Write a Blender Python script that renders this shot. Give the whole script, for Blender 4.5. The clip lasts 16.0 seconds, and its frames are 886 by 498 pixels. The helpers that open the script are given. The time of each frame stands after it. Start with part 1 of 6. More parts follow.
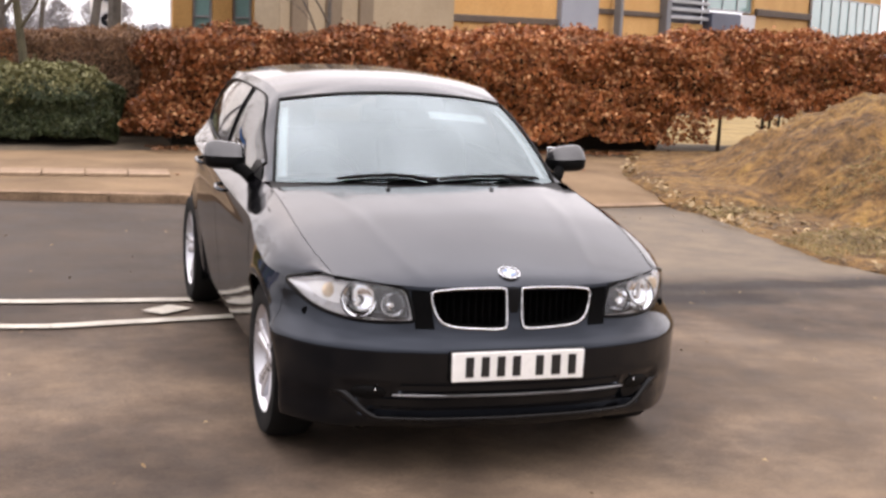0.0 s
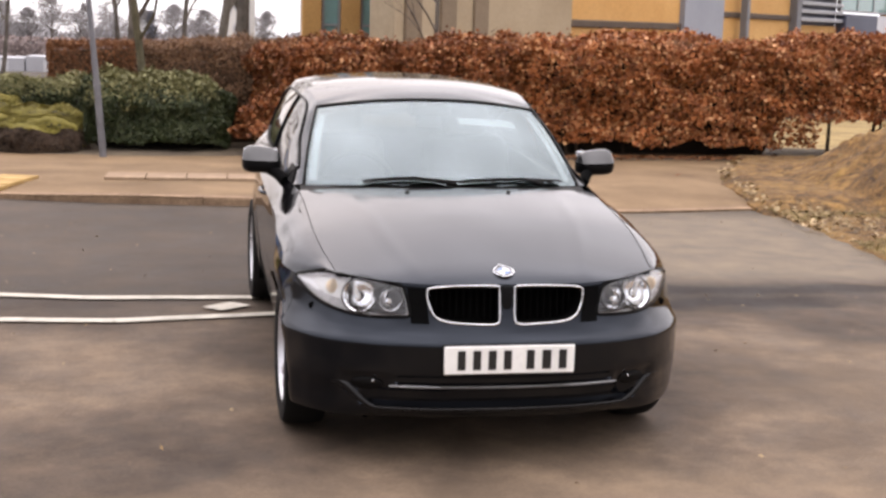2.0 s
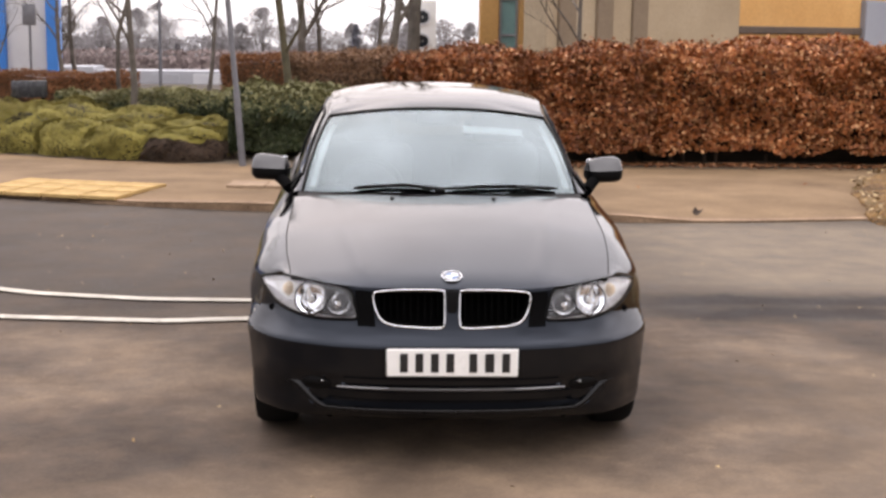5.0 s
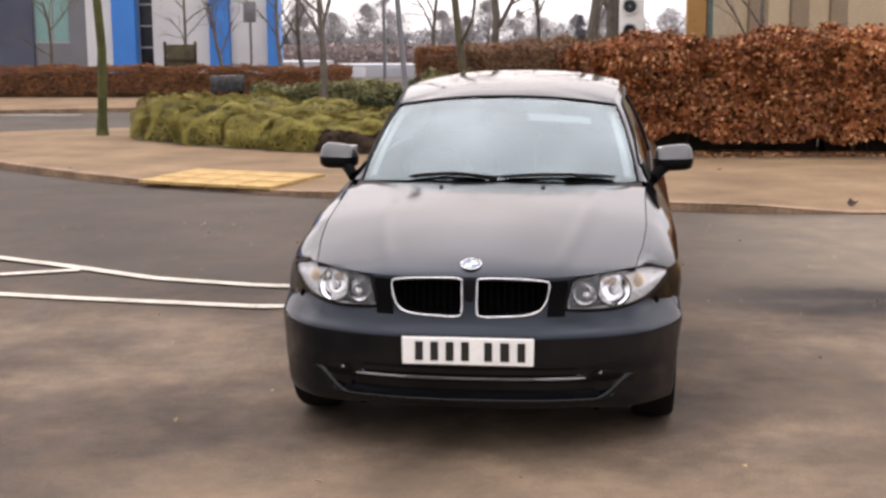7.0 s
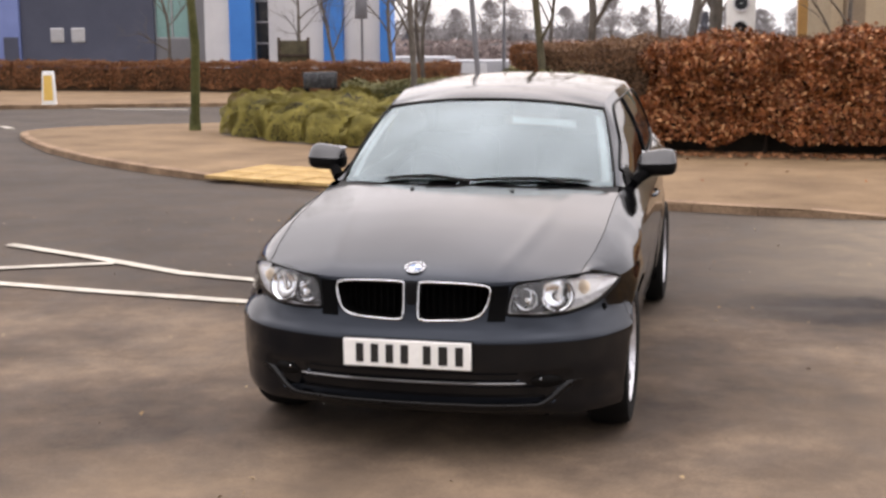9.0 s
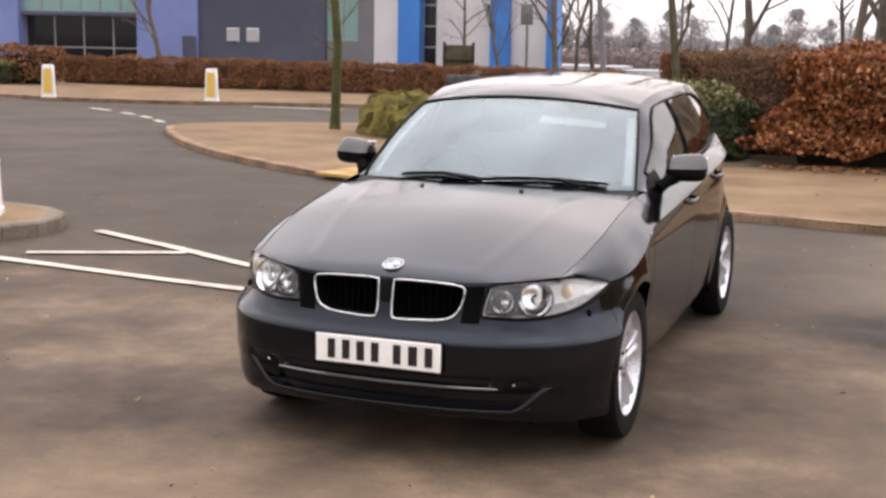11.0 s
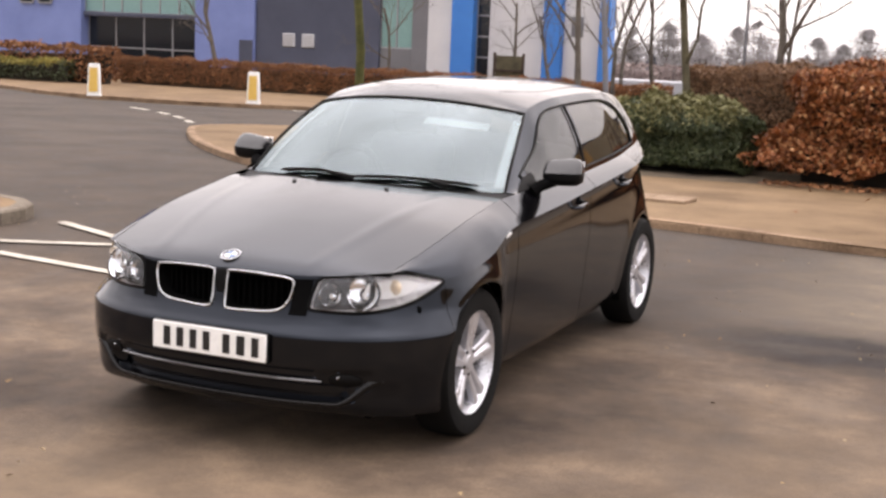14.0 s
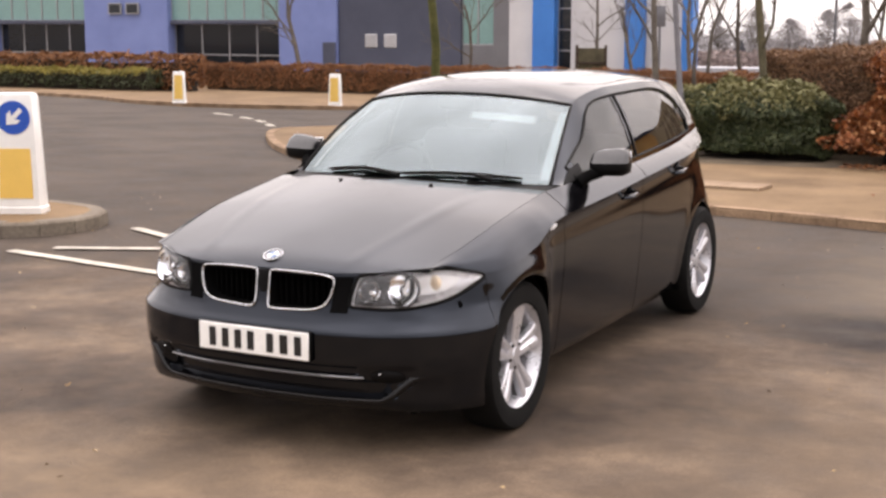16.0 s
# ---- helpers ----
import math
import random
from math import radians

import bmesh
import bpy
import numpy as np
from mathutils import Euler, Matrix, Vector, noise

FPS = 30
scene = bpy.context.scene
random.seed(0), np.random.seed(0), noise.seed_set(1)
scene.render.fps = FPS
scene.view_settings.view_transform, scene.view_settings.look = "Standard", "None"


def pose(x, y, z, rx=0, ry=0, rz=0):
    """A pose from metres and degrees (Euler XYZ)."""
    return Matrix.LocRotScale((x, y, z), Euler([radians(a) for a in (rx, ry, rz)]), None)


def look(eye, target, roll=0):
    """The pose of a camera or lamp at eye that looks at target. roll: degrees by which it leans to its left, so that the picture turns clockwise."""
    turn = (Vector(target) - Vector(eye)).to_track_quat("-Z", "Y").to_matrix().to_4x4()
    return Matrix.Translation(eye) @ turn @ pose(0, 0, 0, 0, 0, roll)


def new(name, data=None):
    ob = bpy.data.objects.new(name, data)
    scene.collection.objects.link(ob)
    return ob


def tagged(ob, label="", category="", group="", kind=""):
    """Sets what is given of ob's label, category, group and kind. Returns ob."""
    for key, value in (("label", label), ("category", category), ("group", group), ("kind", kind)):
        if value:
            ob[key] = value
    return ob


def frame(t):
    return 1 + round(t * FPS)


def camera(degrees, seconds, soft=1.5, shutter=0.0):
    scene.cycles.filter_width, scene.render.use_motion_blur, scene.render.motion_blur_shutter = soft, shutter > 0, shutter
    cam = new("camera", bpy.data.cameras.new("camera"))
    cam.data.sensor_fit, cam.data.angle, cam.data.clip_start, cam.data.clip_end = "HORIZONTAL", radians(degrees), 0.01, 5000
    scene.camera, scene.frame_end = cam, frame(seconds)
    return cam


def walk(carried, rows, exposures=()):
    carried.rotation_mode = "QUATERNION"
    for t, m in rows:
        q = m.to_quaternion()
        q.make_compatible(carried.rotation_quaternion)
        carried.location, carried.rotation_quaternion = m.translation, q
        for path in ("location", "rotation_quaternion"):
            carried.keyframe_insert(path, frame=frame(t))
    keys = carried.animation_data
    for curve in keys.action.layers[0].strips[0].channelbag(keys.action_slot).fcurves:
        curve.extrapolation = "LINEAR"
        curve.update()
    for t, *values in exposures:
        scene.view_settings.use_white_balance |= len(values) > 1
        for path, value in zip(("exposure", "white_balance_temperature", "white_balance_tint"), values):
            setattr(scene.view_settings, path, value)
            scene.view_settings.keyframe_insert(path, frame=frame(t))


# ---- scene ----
cam = camera(36.0, 16.0, soft=2.8)
PATH = [
    (0, (-1.777, -5.35, 1.694), (-1.178, -3.471, 1.365), 2.4),
    (0.5, (-1.598, -5.449, 1.708), (-1.096, -3.539, 1.391), 2.5),
    (1, (-1.535, -5.578, 1.712), (-1.069, -3.661, 1.387), 1.6),
    (1.5, (-1.463, -5.734, 1.731), (-1.025, -3.811, 1.398), 3.4),
    (2, (-1.298, -5.75, 1.735), (-0.903, -3.817, 1.406), 1.7),
    (2.5, (-1.015, -5.748, 1.719), (-0.698, -3.798, 1.406), 2.0),
    (3, (-0.893, -5.807, 1.736), (-0.624, -3.856, 1.391), 1.3),
    (3.2, (-0.844, -5.838, 1.741), (-0.599, -3.881, 1.411), 1.2),
    (5.3, (-0.18, -6.011, 1.765), (-0.124, -4.038, 1.444), 1.5),
    (5.5, (-0.117, -6.02, 1.777), (-0.078, -4.05, 1.431), 2.1),
    (6, (0.1, -5.956, 1.766), (0.056, -3.986, 1.427), 0.1),
    (6.5, (0.371, -5.942, 1.761), (0.221, -3.982, 1.394), 0.8),
    (7, (0.576, -5.935, 1.74), (0.323, -3.98, 1.406), -0.4),
    (7.5, (0.763, -5.974, 1.757), (0.458, -4.033, 1.379), 0.3),
    (8, (0.9, -5.905, 1.747), (0.583, -3.961, 1.399), -0.4),
    (8.5, (1.14, -5.824, 1.761), (0.753, -3.893, 1.407), 0.1),
    (9, (1.302, -5.829, 1.77), (0.865, -3.907, 1.431), -0.3),
    (9.5, (1.467, -5.831, 1.777), (1.024, -3.911, 1.436), 0.7),
    (10, (1.618, -5.709, 1.763), (1.097, -3.807, 1.431), -0.2),
    (10.2, (1.693, -5.634, 1.742), (1.128, -3.741, 1.427), 0.3),
    (12.3, (2.445, -5.308, 1.694), (1.674, -3.497, 1.337), -0.4),
    (12.5, (2.499, -5.286, 1.702), (1.723, -3.478, 1.341), -0.5),
    (13, (2.663, -5.32, 1.683), (1.825, -3.53, 1.377), 0.3),
    (13.5, (2.779, -5.316, 1.702), (1.952, -3.522, 1.389), 1.1),
    (14, (2.884, -5.168, 1.681), (2.101, -3.355, 1.365), 2.4),
    (14.5, (3.032, -5.096, 1.666), (2.19, -3.307, 1.363), 0.5),
    (15, (3.031, -5.043, 1.681), (2.164, -3.276, 1.325), -0.2),
    (15.5, (3.091, -5.093, 1.678), (2.175, -3.343, 1.362), -0.3),
    (16, (3.074, -5.077, 1.677), (2.168, -3.323, 1.353), 0.1),
]
walk(cam, [(t, look(eye, target, roll)) for t, eye, target, roll in PATH], [(0, -0.03, 7950, 25), (3, -0.12, 7900, 24), (5.5, -0.17, 7900, 24), (9, -0.21, 7950, 23), (13, -0.11, 8050, 24), (16, -0.07, 8300, 25)])

# ---- world and light ----
world = bpy.data.worlds.new("overcast_sky")
scene.world = world
world.use_nodes = True
wn, wl = world.node_tree.nodes, world.node_tree.links
sky = wn.new("ShaderNodeTexSky")
sky.sky_type, sky.sun_disc = "NISHITA", False
sky.sun_elevation, sky.sun_rotation = radians(34), radians(353)
sky.air_density, sky.dust_density = 1.0, 3.0
# a drifting cloud cover: palest overhead, a little less bright at the horizon
where = wn.new("ShaderNodeTexCoord")
axes = wn.new("ShaderNodeSeparateXYZ")
height = wn.new("ShaderNodeMapRange")
wl.new(where.outputs["Generated"], axes.inputs[0])
wl.new(axes.outputs[2], height.inputs[0])
height.inputs[3].default_value, height.inputs[4].default_value = 0.98, 2.7
cover = wn.new("ShaderNodeVectorMath")
cover.operation = "SCALE"
cover.inputs[0].default_value = (7.75, 9.0, 10.45)
drift = wn.new("ShaderNodeTexNoise")
drift.inputs["Scale"].default_value, drift.inputs["Detail"].default_value = 2.4, 5
wl.new(where.outputs["Generated"], drift.inputs["Vector"])
patchy = wn.new("ShaderNodeMapRange")
wl.new(drift.outputs[0], patchy.inputs[0])
patchy.inputs[1].default_value, patchy.inputs[2].default_value, patchy.inputs[3].default_value, patchy.inputs[4].default_value = 0.3, 0.7, 0.72, 1.28
grey = wn.new("ShaderNodeMath")
grey.operation = "MULTIPLY"
wl.new(height.outputs[0], grey.inputs[0])
wl.new(patchy.outputs[0], grey.inputs[1])
# the cloud is brighter on the sun's side of the sky
side = wn.new("ShaderNodeVectorMath")
side.operation = "DOT_PRODUCT"
wl.new(where.outputs["Generated"], side.inputs[0])
side.inputs[1].default_value = (0.10, 0.82, 0.56)
glow = wn.new("ShaderNodeMapRange")
glow.interpolation_type = "SMOOTHSTEP"
wl.new(side.outputs["Value"], glow.inputs[0])
glow.inputs[1].default_value, glow.inputs[2].default_value, glow.inputs[3].default_value, glow.inputs[4].default_value = -0.6, 1.0, 0.78, 1.32
lit = wn.new("ShaderNodeMath")
lit.operation = "MULTIPLY"
wl.new(grey.outputs[0], lit.inputs[0])
wl.new(glow.outputs[0], lit.inputs[1])
wl.new(lit.outputs[0], cover.inputs["Scale"])
cloud = wn.new("ShaderNodeMix")
cloud.data_type = "RGBA"
cloud.inputs[0].default_value = 0.88
wl.new(sky.outputs[0], cloud.inputs[6])
wl.new(cover.outputs[0], cloud.inputs[7])
wl.new(cloud.outputs[2], wn["Background"].inputs[0])
wn["Background"].inputs[1].default_value = 0.140

sun = new("sun", bpy.data.lights.new("sun", "SUN"))
sun.data.energy, sun.data.angle, sun.data.color = 0.6, radians(140), (1.0, 0.96, 0.9)
sun.matrix_world = look((0, 0, 30), (-3, -25, 13))


# ---- materials ----
def nodes_of(name):
    m = bpy.data.materials.new(name)
    m.use_nodes = True
    return m, m.node_tree.nodes, m.node_tree.links, m.node_tree.nodes["Principled BSDF"]


def noise_node(n, l, scale, detail=4, rough=0.6, coord="Object", distortion=0.0):
    tc = n.new("ShaderNodeTexCoord")
    t = n.new("ShaderNodeTexNoise")
    t.inputs["Scale"].default_value, t.inputs["Detail"].default_value = scale, detail
    t.inputs["Roughness"].default_value, t.inputs["Distortion"].default_value = rough, distortion
    l.new(tc.outputs[coord], t.inputs["Vector"])
    return t


def ramp_node(n, l, src, stops):
    r = n.new("ShaderNodeValToRGB")
    e = r.color_ramp.elements
    while len(e) < len(stops):
        e.new(0.5)
    for k, (p, c) in zip(e, stops):
        k.position, k.color = p, (*c, 1) if len(c) == 3 else c
    l.new(src, r.inputs[0])
    return r


def mix_node(n, l, fac, a, b, mode="MIX"):
    m = n.new("ShaderNodeMix")
    m.data_type, m.blend_type = "RGBA", mode
    for sock, v in ((m.inputs[0], fac), (m.inputs[6], a), (m.inputs[7], b)):
        if isinstance(v, (int, float)):
            sock.default_value = v
        elif isinstance(v, tuple):
            sock.default_value = (*v, 1)
        else:
            l.new(v, sock)
    return m.outputs[2]


def surface(name, dark, light, scale=1.5, fine=40.0, rough=0.85, bump=0.25, depth=0.01, metal=0.0, speck=0.35, ior=1.45, spec=0.5):
    """A weathered surface: broad stains, fine grain and relief."""
    m, n, l, p = nodes_of(name)
    a = noise_node(n, l, scale, 5, 0.6)
    b = noise_node(n, l, fine, 3, 0.7)
    base = ramp_node(n, l, a.outputs[0], [(0.32, dark), (0.7, light)]).outputs[0]
    g = ramp_node(n, l, b.outputs[0], [(0.3, (1 - speck,) * 3), (0.7, (1 + speck * 0.0,) * 3)]).outputs[0]
    l.new(mix_node(n, l, 1.0, base, g, "MULTIPLY"), p.inputs["Base Color"])
    p.inputs["Roughness"].default_value, p.inputs["Metallic"].default_value, p.inputs["IOR"].default_value = rough, metal, ior
    p.inputs["Specular IOR Level"].default_value = spec
    bp = n.new("ShaderNodeBump")
    bp.inputs["Strength"].default_value, bp.inputs["Distance"].default_value = bump, depth
    l.new(b.outputs[0], bp.inputs["Height"])
    l.new(bp.outputs[0], p.inputs["Normal"])
    return m


def leafy(name, tones, rough=0.6, trans=0.0):
    """Leaves: each one its own tone out of a range."""
    m, n, l, p = nodes_of(name)
    geo = n.new("ShaderNodeNewGeometry")
    k = len(tones)
    r = ramp_node(n, l, geo.outputs["Random Per Island"], [(i / (k - 1), c) for i, c in enumerate(tones)])
    a = noise_node(n, l, 1.7, 4, 0.7)
    g = ramp_node(n, l, a.outputs[0], [(0.32, (0.58,) * 3), (0.68, (1.08,) * 3)]).outputs[0]
    l.new(mix_node(n, l, 1.0, r.outputs[0], g, "MULTIPLY"), p.inputs["Base Color"])
    p.inputs["Roughness"].default_value = rough
    if trans:
        p.inputs["Subsurface Weight"].default_value = 0.0
    return m


def gloss(name, color, rough=0.1, metal=0.0, coat=0.0, fine=0.0, ior=1.5):
    m, n, l, p = nodes_of(name)
    a = noise_node(n, l, 7, 4)
    lo = tuple(c * 0.9 for c in color)
    l.new(ramp_node(n, l, a.outputs[0], [(0.3, lo), (0.7, color)]).outputs[0], p.inputs["Base Color"])
    r = ramp_node(n, l, noise_node(n, l, 11, 5).outputs[0], [(0.3, (rough * 0.8,) * 3), (0.75, (min(1, rough * 1.35),) * 3)])
    l.new(r.outputs[0], p.inputs["Roughness"])
    p.inputs["Metallic"].default_value, p.inputs["IOR"].default_value = metal, ior
    if coat >= 1:
        p.inputs["Specular IOR Level"].default_value = 0.0
    p.inputs["Coat Weight"].default_value, p.inputs["Coat Roughness"].default_value = coat, 0.03
    if fine:
        b = n.new("ShaderNodeBump")
        b.inputs["Strength"].default_value, b.inputs["Distance"].default_value = fine, 0.002
        l.new(noise_node(n, l, 60, 2).outputs[0], b.inputs["Height"])
        l.new(b.outputs[0], p.inputs["Normal"])
    return m


def glassy(name, tint, rough=0.0, shade=(1.0, 1.0, 1.0), ior=1.5):
    """Thin clear cover: a see-through tint under a mirror gloss that grows towards grazing view."""
    m, n, l, p = nodes_of(name)
    n.remove(p)
    out = n["Material Output"]
    clear, shine, fres, mix = n.new("ShaderNodeBsdfTransparent"), n.new("ShaderNodeBsdfGlossy"), n.new("ShaderNodeFresnel"), n.new("ShaderNodeMixShader")
    clear.inputs[0].default_value = (*tint, 1)
    shine.inputs["Roughness"].default_value = rough
    shine.inputs[0].default_value = (*shade, 1)
    fres.inputs["IOR"].default_value = ior
    l.new(fres.outputs[0], mix.inputs[0])
    l.new(clear.outputs[0], mix.inputs[1])
    l.new(shine.outputs[0], mix.inputs[2])
    l.new(mix.outputs[0], out.inputs[0])
    return m


M_PAINT = gloss("black_car_paint", (0.0026, 0.0025, 0.0030), 0.085, 0.0, 0.0, 0.0, ior=1.52)
M_PAINT.node_tree.nodes["Principled BSDF"].inputs["Specular Tint"].default_value = (0.62, 0.71, 0.85, 1)
M_PLASTIC = surface("black_plastic", (0.0032, 0.0032, 0.0034), (0.0055, 0.0055, 0.0058), 6, 200, 0.5, 0.1, 0.001, spec=0.14)
M_DARK = surface("dark_inner", (0.0026, 0.0026, 0.0027), (0.0045, 0.0045, 0.0045), 6, 90, 0.9, 0.1, 0.002, spec=0.05)
M_RUBBER = surface("tyre_rubber", (0.0035, 0.0035, 0.0035), (0.008, 0.0075, 0.007), 5, 120, 0.85, 0.3, 0.002, spec=0.2)
M_CHROME = gloss("chrome", (0.85, 0.85, 0.86), 0.08, 1.0)
M_ALLOY = gloss("silver_alloy", (0.60, 0.60, 0.63), 0.30, 0.6, 0.5)
M_HOUSING = gloss("lamp_housing", (0.96, 0.96, 0.98), 0.25, 0.2)
M_BEZEL = gloss("lamp_bezel", (0.075, 0.075, 0.08), 0.25, 0.4)
M_REFLECT = gloss("lamp_reflector", (0.97, 0.97, 0.98), 0.13, 1.0)
M_TRIM = surface("light_grey_trim", (0.46, 0.48, 0.50), (0.56, 0.58, 0.60), 5, 80, 0.7, 0.05, 0.001, speck=0.06)
M_LAMPDARK = gloss("lamp_surround", (0.065, 0.065, 0.07), 0.25, 0.3)
M_LENS = glassy("lamp_lens", (0.97, 0.97, 0.97), 0.02)
M_GLASS = glassy("window_glass", (0.30, 0.34, 0.31), 0.0, ior=1.42)
M_SCREEN = glassy("windscreen_glass", (0.60, 0.70, 0.69), 0.01, (0.82, 0.96, 1.0), ior=2.2)
M_AMBER = gloss("amber_lens", (0.95, 0.95, 0.95), 0.2, 0.05)
M_AMBERBULB = gloss("amber_bulb", (0.90, 0.74, 0.56), 0.25, 0.1)
M_SEAT = surface("seat_cloth", (0.020, 0.020, 0.021), (0.04, 0.04, 0.041), 4, 160, 0.95, 0.3, 0.003)
M_PLATE = gloss("plate_white", (0.90, 0.89, 0.85), 0.3)
M_INK = gloss("plate_ink", (0.012, 0.012, 0.012), 0.4)
M_BLUE = gloss("badge_blue", (0.12, 0.20, 0.36), 0.2)
M_WHITE = gloss("white_enamel", (0.78, 0.78, 0.78), 0.3)


# ---- mesh helpers ----
def mesh_ob(name, verts, faces, material, parent=None, label="", smooth=True):
    me = bpy.data.meshes.new(name)
    me.from_pydata([tuple(v) for v in verts], [], [tuple(f) for f in faces])
    me.validate()
    me.materials.append(material)
    if smooth:
        me.polygons.foreach_set("use_smooth", [True] * len(me.polygons))
        me.set_sharp_from_angle(angle=radians(38))
    ob = new(name, me)
    ob.parent = parent
    if label:
        ob["label"] = label
    return ob


def part(name, bm, material, parent=None, label="", smooth=True):
    me = bpy.data.meshes.new(name)
    bm.to_mesh(me)
    bm.free()
    me.materials.append(material)
    if smooth:
        me.polygons.foreach_set("use_smooth", [True] * len(me.polygons))
        me.set_sharp_from_angle(angle=radians(38))
    ob = new(name, me)
    ob.parent = parent
    if label:
        ob["label"] = label
    return ob


def thing(name, place, label, category, group=""):
    ob = new(name)
    ob.matrix_world = place
    return tagged(ob, label, category, group)


def block(size, at=(0, 0, 0), bevel=0.01, seg=2, turn=None):
    bm = bmesh.new()
    bmesh.ops.create_cube(bm, size=1.0)
    bmesh.ops.scale(bm, vec=size, verts=bm.verts)
    if bevel:
        bmesh.ops.bevel(bm, geom=list(bm.edges), offset=min(bevel, min(size) * 0.45), segments=seg, affect="EDGES", profile=0.5)
    if turn:
        bmesh.ops.transform(bm, matrix=turn, verts=bm.verts)
    bmesh.ops.translate(bm, vec=at, verts=bm.verts)
    return bm


def tube(points, radii, sides=10, closed=False):
    """A tube along points; radii one number or one a point."""
    pts = [Vector(p) for p in points]
    k = len(pts)
    radii = [radii] * k if isinstance(radii, (int, float)) else list(radii)
    verts, faces = [], []
    ref = Vector((0.13, 0.27, 0.95)).normalized()
    for i, p in enumerate(pts):
        a, b = (pts[(i - 1) % k], pts[(i + 1) % k]) if closed else (pts[max(i - 1, 0)], pts[min(i + 1, k - 1)])
        d = (b - a).normalized()
        s = d.cross(ref)
        if s.length < 0.1:
            s = d.cross(Vector((1, 0, 0)))
        s.normalize()
        w = d.cross(s)
        for j in range(sides):
            t = 2 * math.pi * j / sides
            verts.append(p + (s * math.cos(t) + w * math.sin(t)) * radii[i])
    for i in range(k if closed else k - 1):
        for j in range(sides):
            a, b = i * sides + j, i * sides + (j + 1) % sides
            c, d = ((i + 1) % k) * sides + (j + 1) % sides, ((i + 1) % k) * sides + j
            faces.append((a, b, c, d))
    if not closed:
        faces.append(tuple(reversed(range(sides))))
        faces.append(tuple((k - 1) * sides + j for j in range(sides)))
    return verts, faces


def join(*meshes):
    verts, faces = [], []
    for v, f in meshes:
        o = len(verts)
        verts += list(v)
        faces += [tuple(i + o for i in q) for q in f]
    return verts, faces


def pchip(xs, ys):
    """A smooth curve through points that does not overshoot."""
    xs, ys = np.array(xs, float), np.array(ys, float)
    h, dl = np.diff(xs), np.diff(ys) / np.diff(xs)
    m = np.zeros(len(xs))
    for i in range(1, len(xs) - 1):
        if dl[i - 1] * dl[i] > 0:
            w1, w2 = 2 * h[i] + h[i - 1], h[i] + 2 * h[i - 1]
            m[i] = (w1 + w2) / (w1 / dl[i - 1] + w2 / dl[i])
    m[0], m[-1] = dl[0], dl[-1]

    def f(x):
        x = min(max(float(x), xs[0]), xs[-1])
        i = min(max(int(np.searchsorted(xs, x)) - 1, 0), len(xs) - 2)
        t = (x - xs[i]) / h[i]
        return float((1 + 2 * t) * (1 - t) ** 2 * ys[i] + t * (1 - t) ** 2 * h[i] * m[i] + t * t * (3 - 2 * t) * ys[i + 1] + t * t * (t - 1) * h[i] * m[i + 1])
    return f


def smooth01(x):
    x = min(max(x, 0.0), 1.0)
    return x * x * (3 - 2 * x)


def loop_through(pts, n, closed=True):
    """n points on a smooth loop (Catmull-Rom) through pts."""
    out, k = [], len(pts)
    pts = [Vector(p) for p in pts]
    spans = k if closed else k - 1
    for i in range(n):
        u = i * spans / (n if closed else n - 1)
        j = min(int(u), spans - 1)
        t = u - j
        g = (lambda q: pts[q % k]) if closed else (lambda q: pts[min(max(q, 0), k - 1)])
        a, b, c, d = g(j - 1), g(j), g(j + 1), g(j + 2)
        out.append(0.5 * (2 * b + (c - a) * t + (2 * a - 5 * b + 4 * c - d) * t * t + (3 * b - a - 3 * c + d) * t ** 3))
    return out


# ---- ground ----
def slope(y):
    """The land falls gently beyond the car."""
    return -0.03 * (math.sqrt((y - 8) ** 2 + 1.0) + (y - 8)) / 2


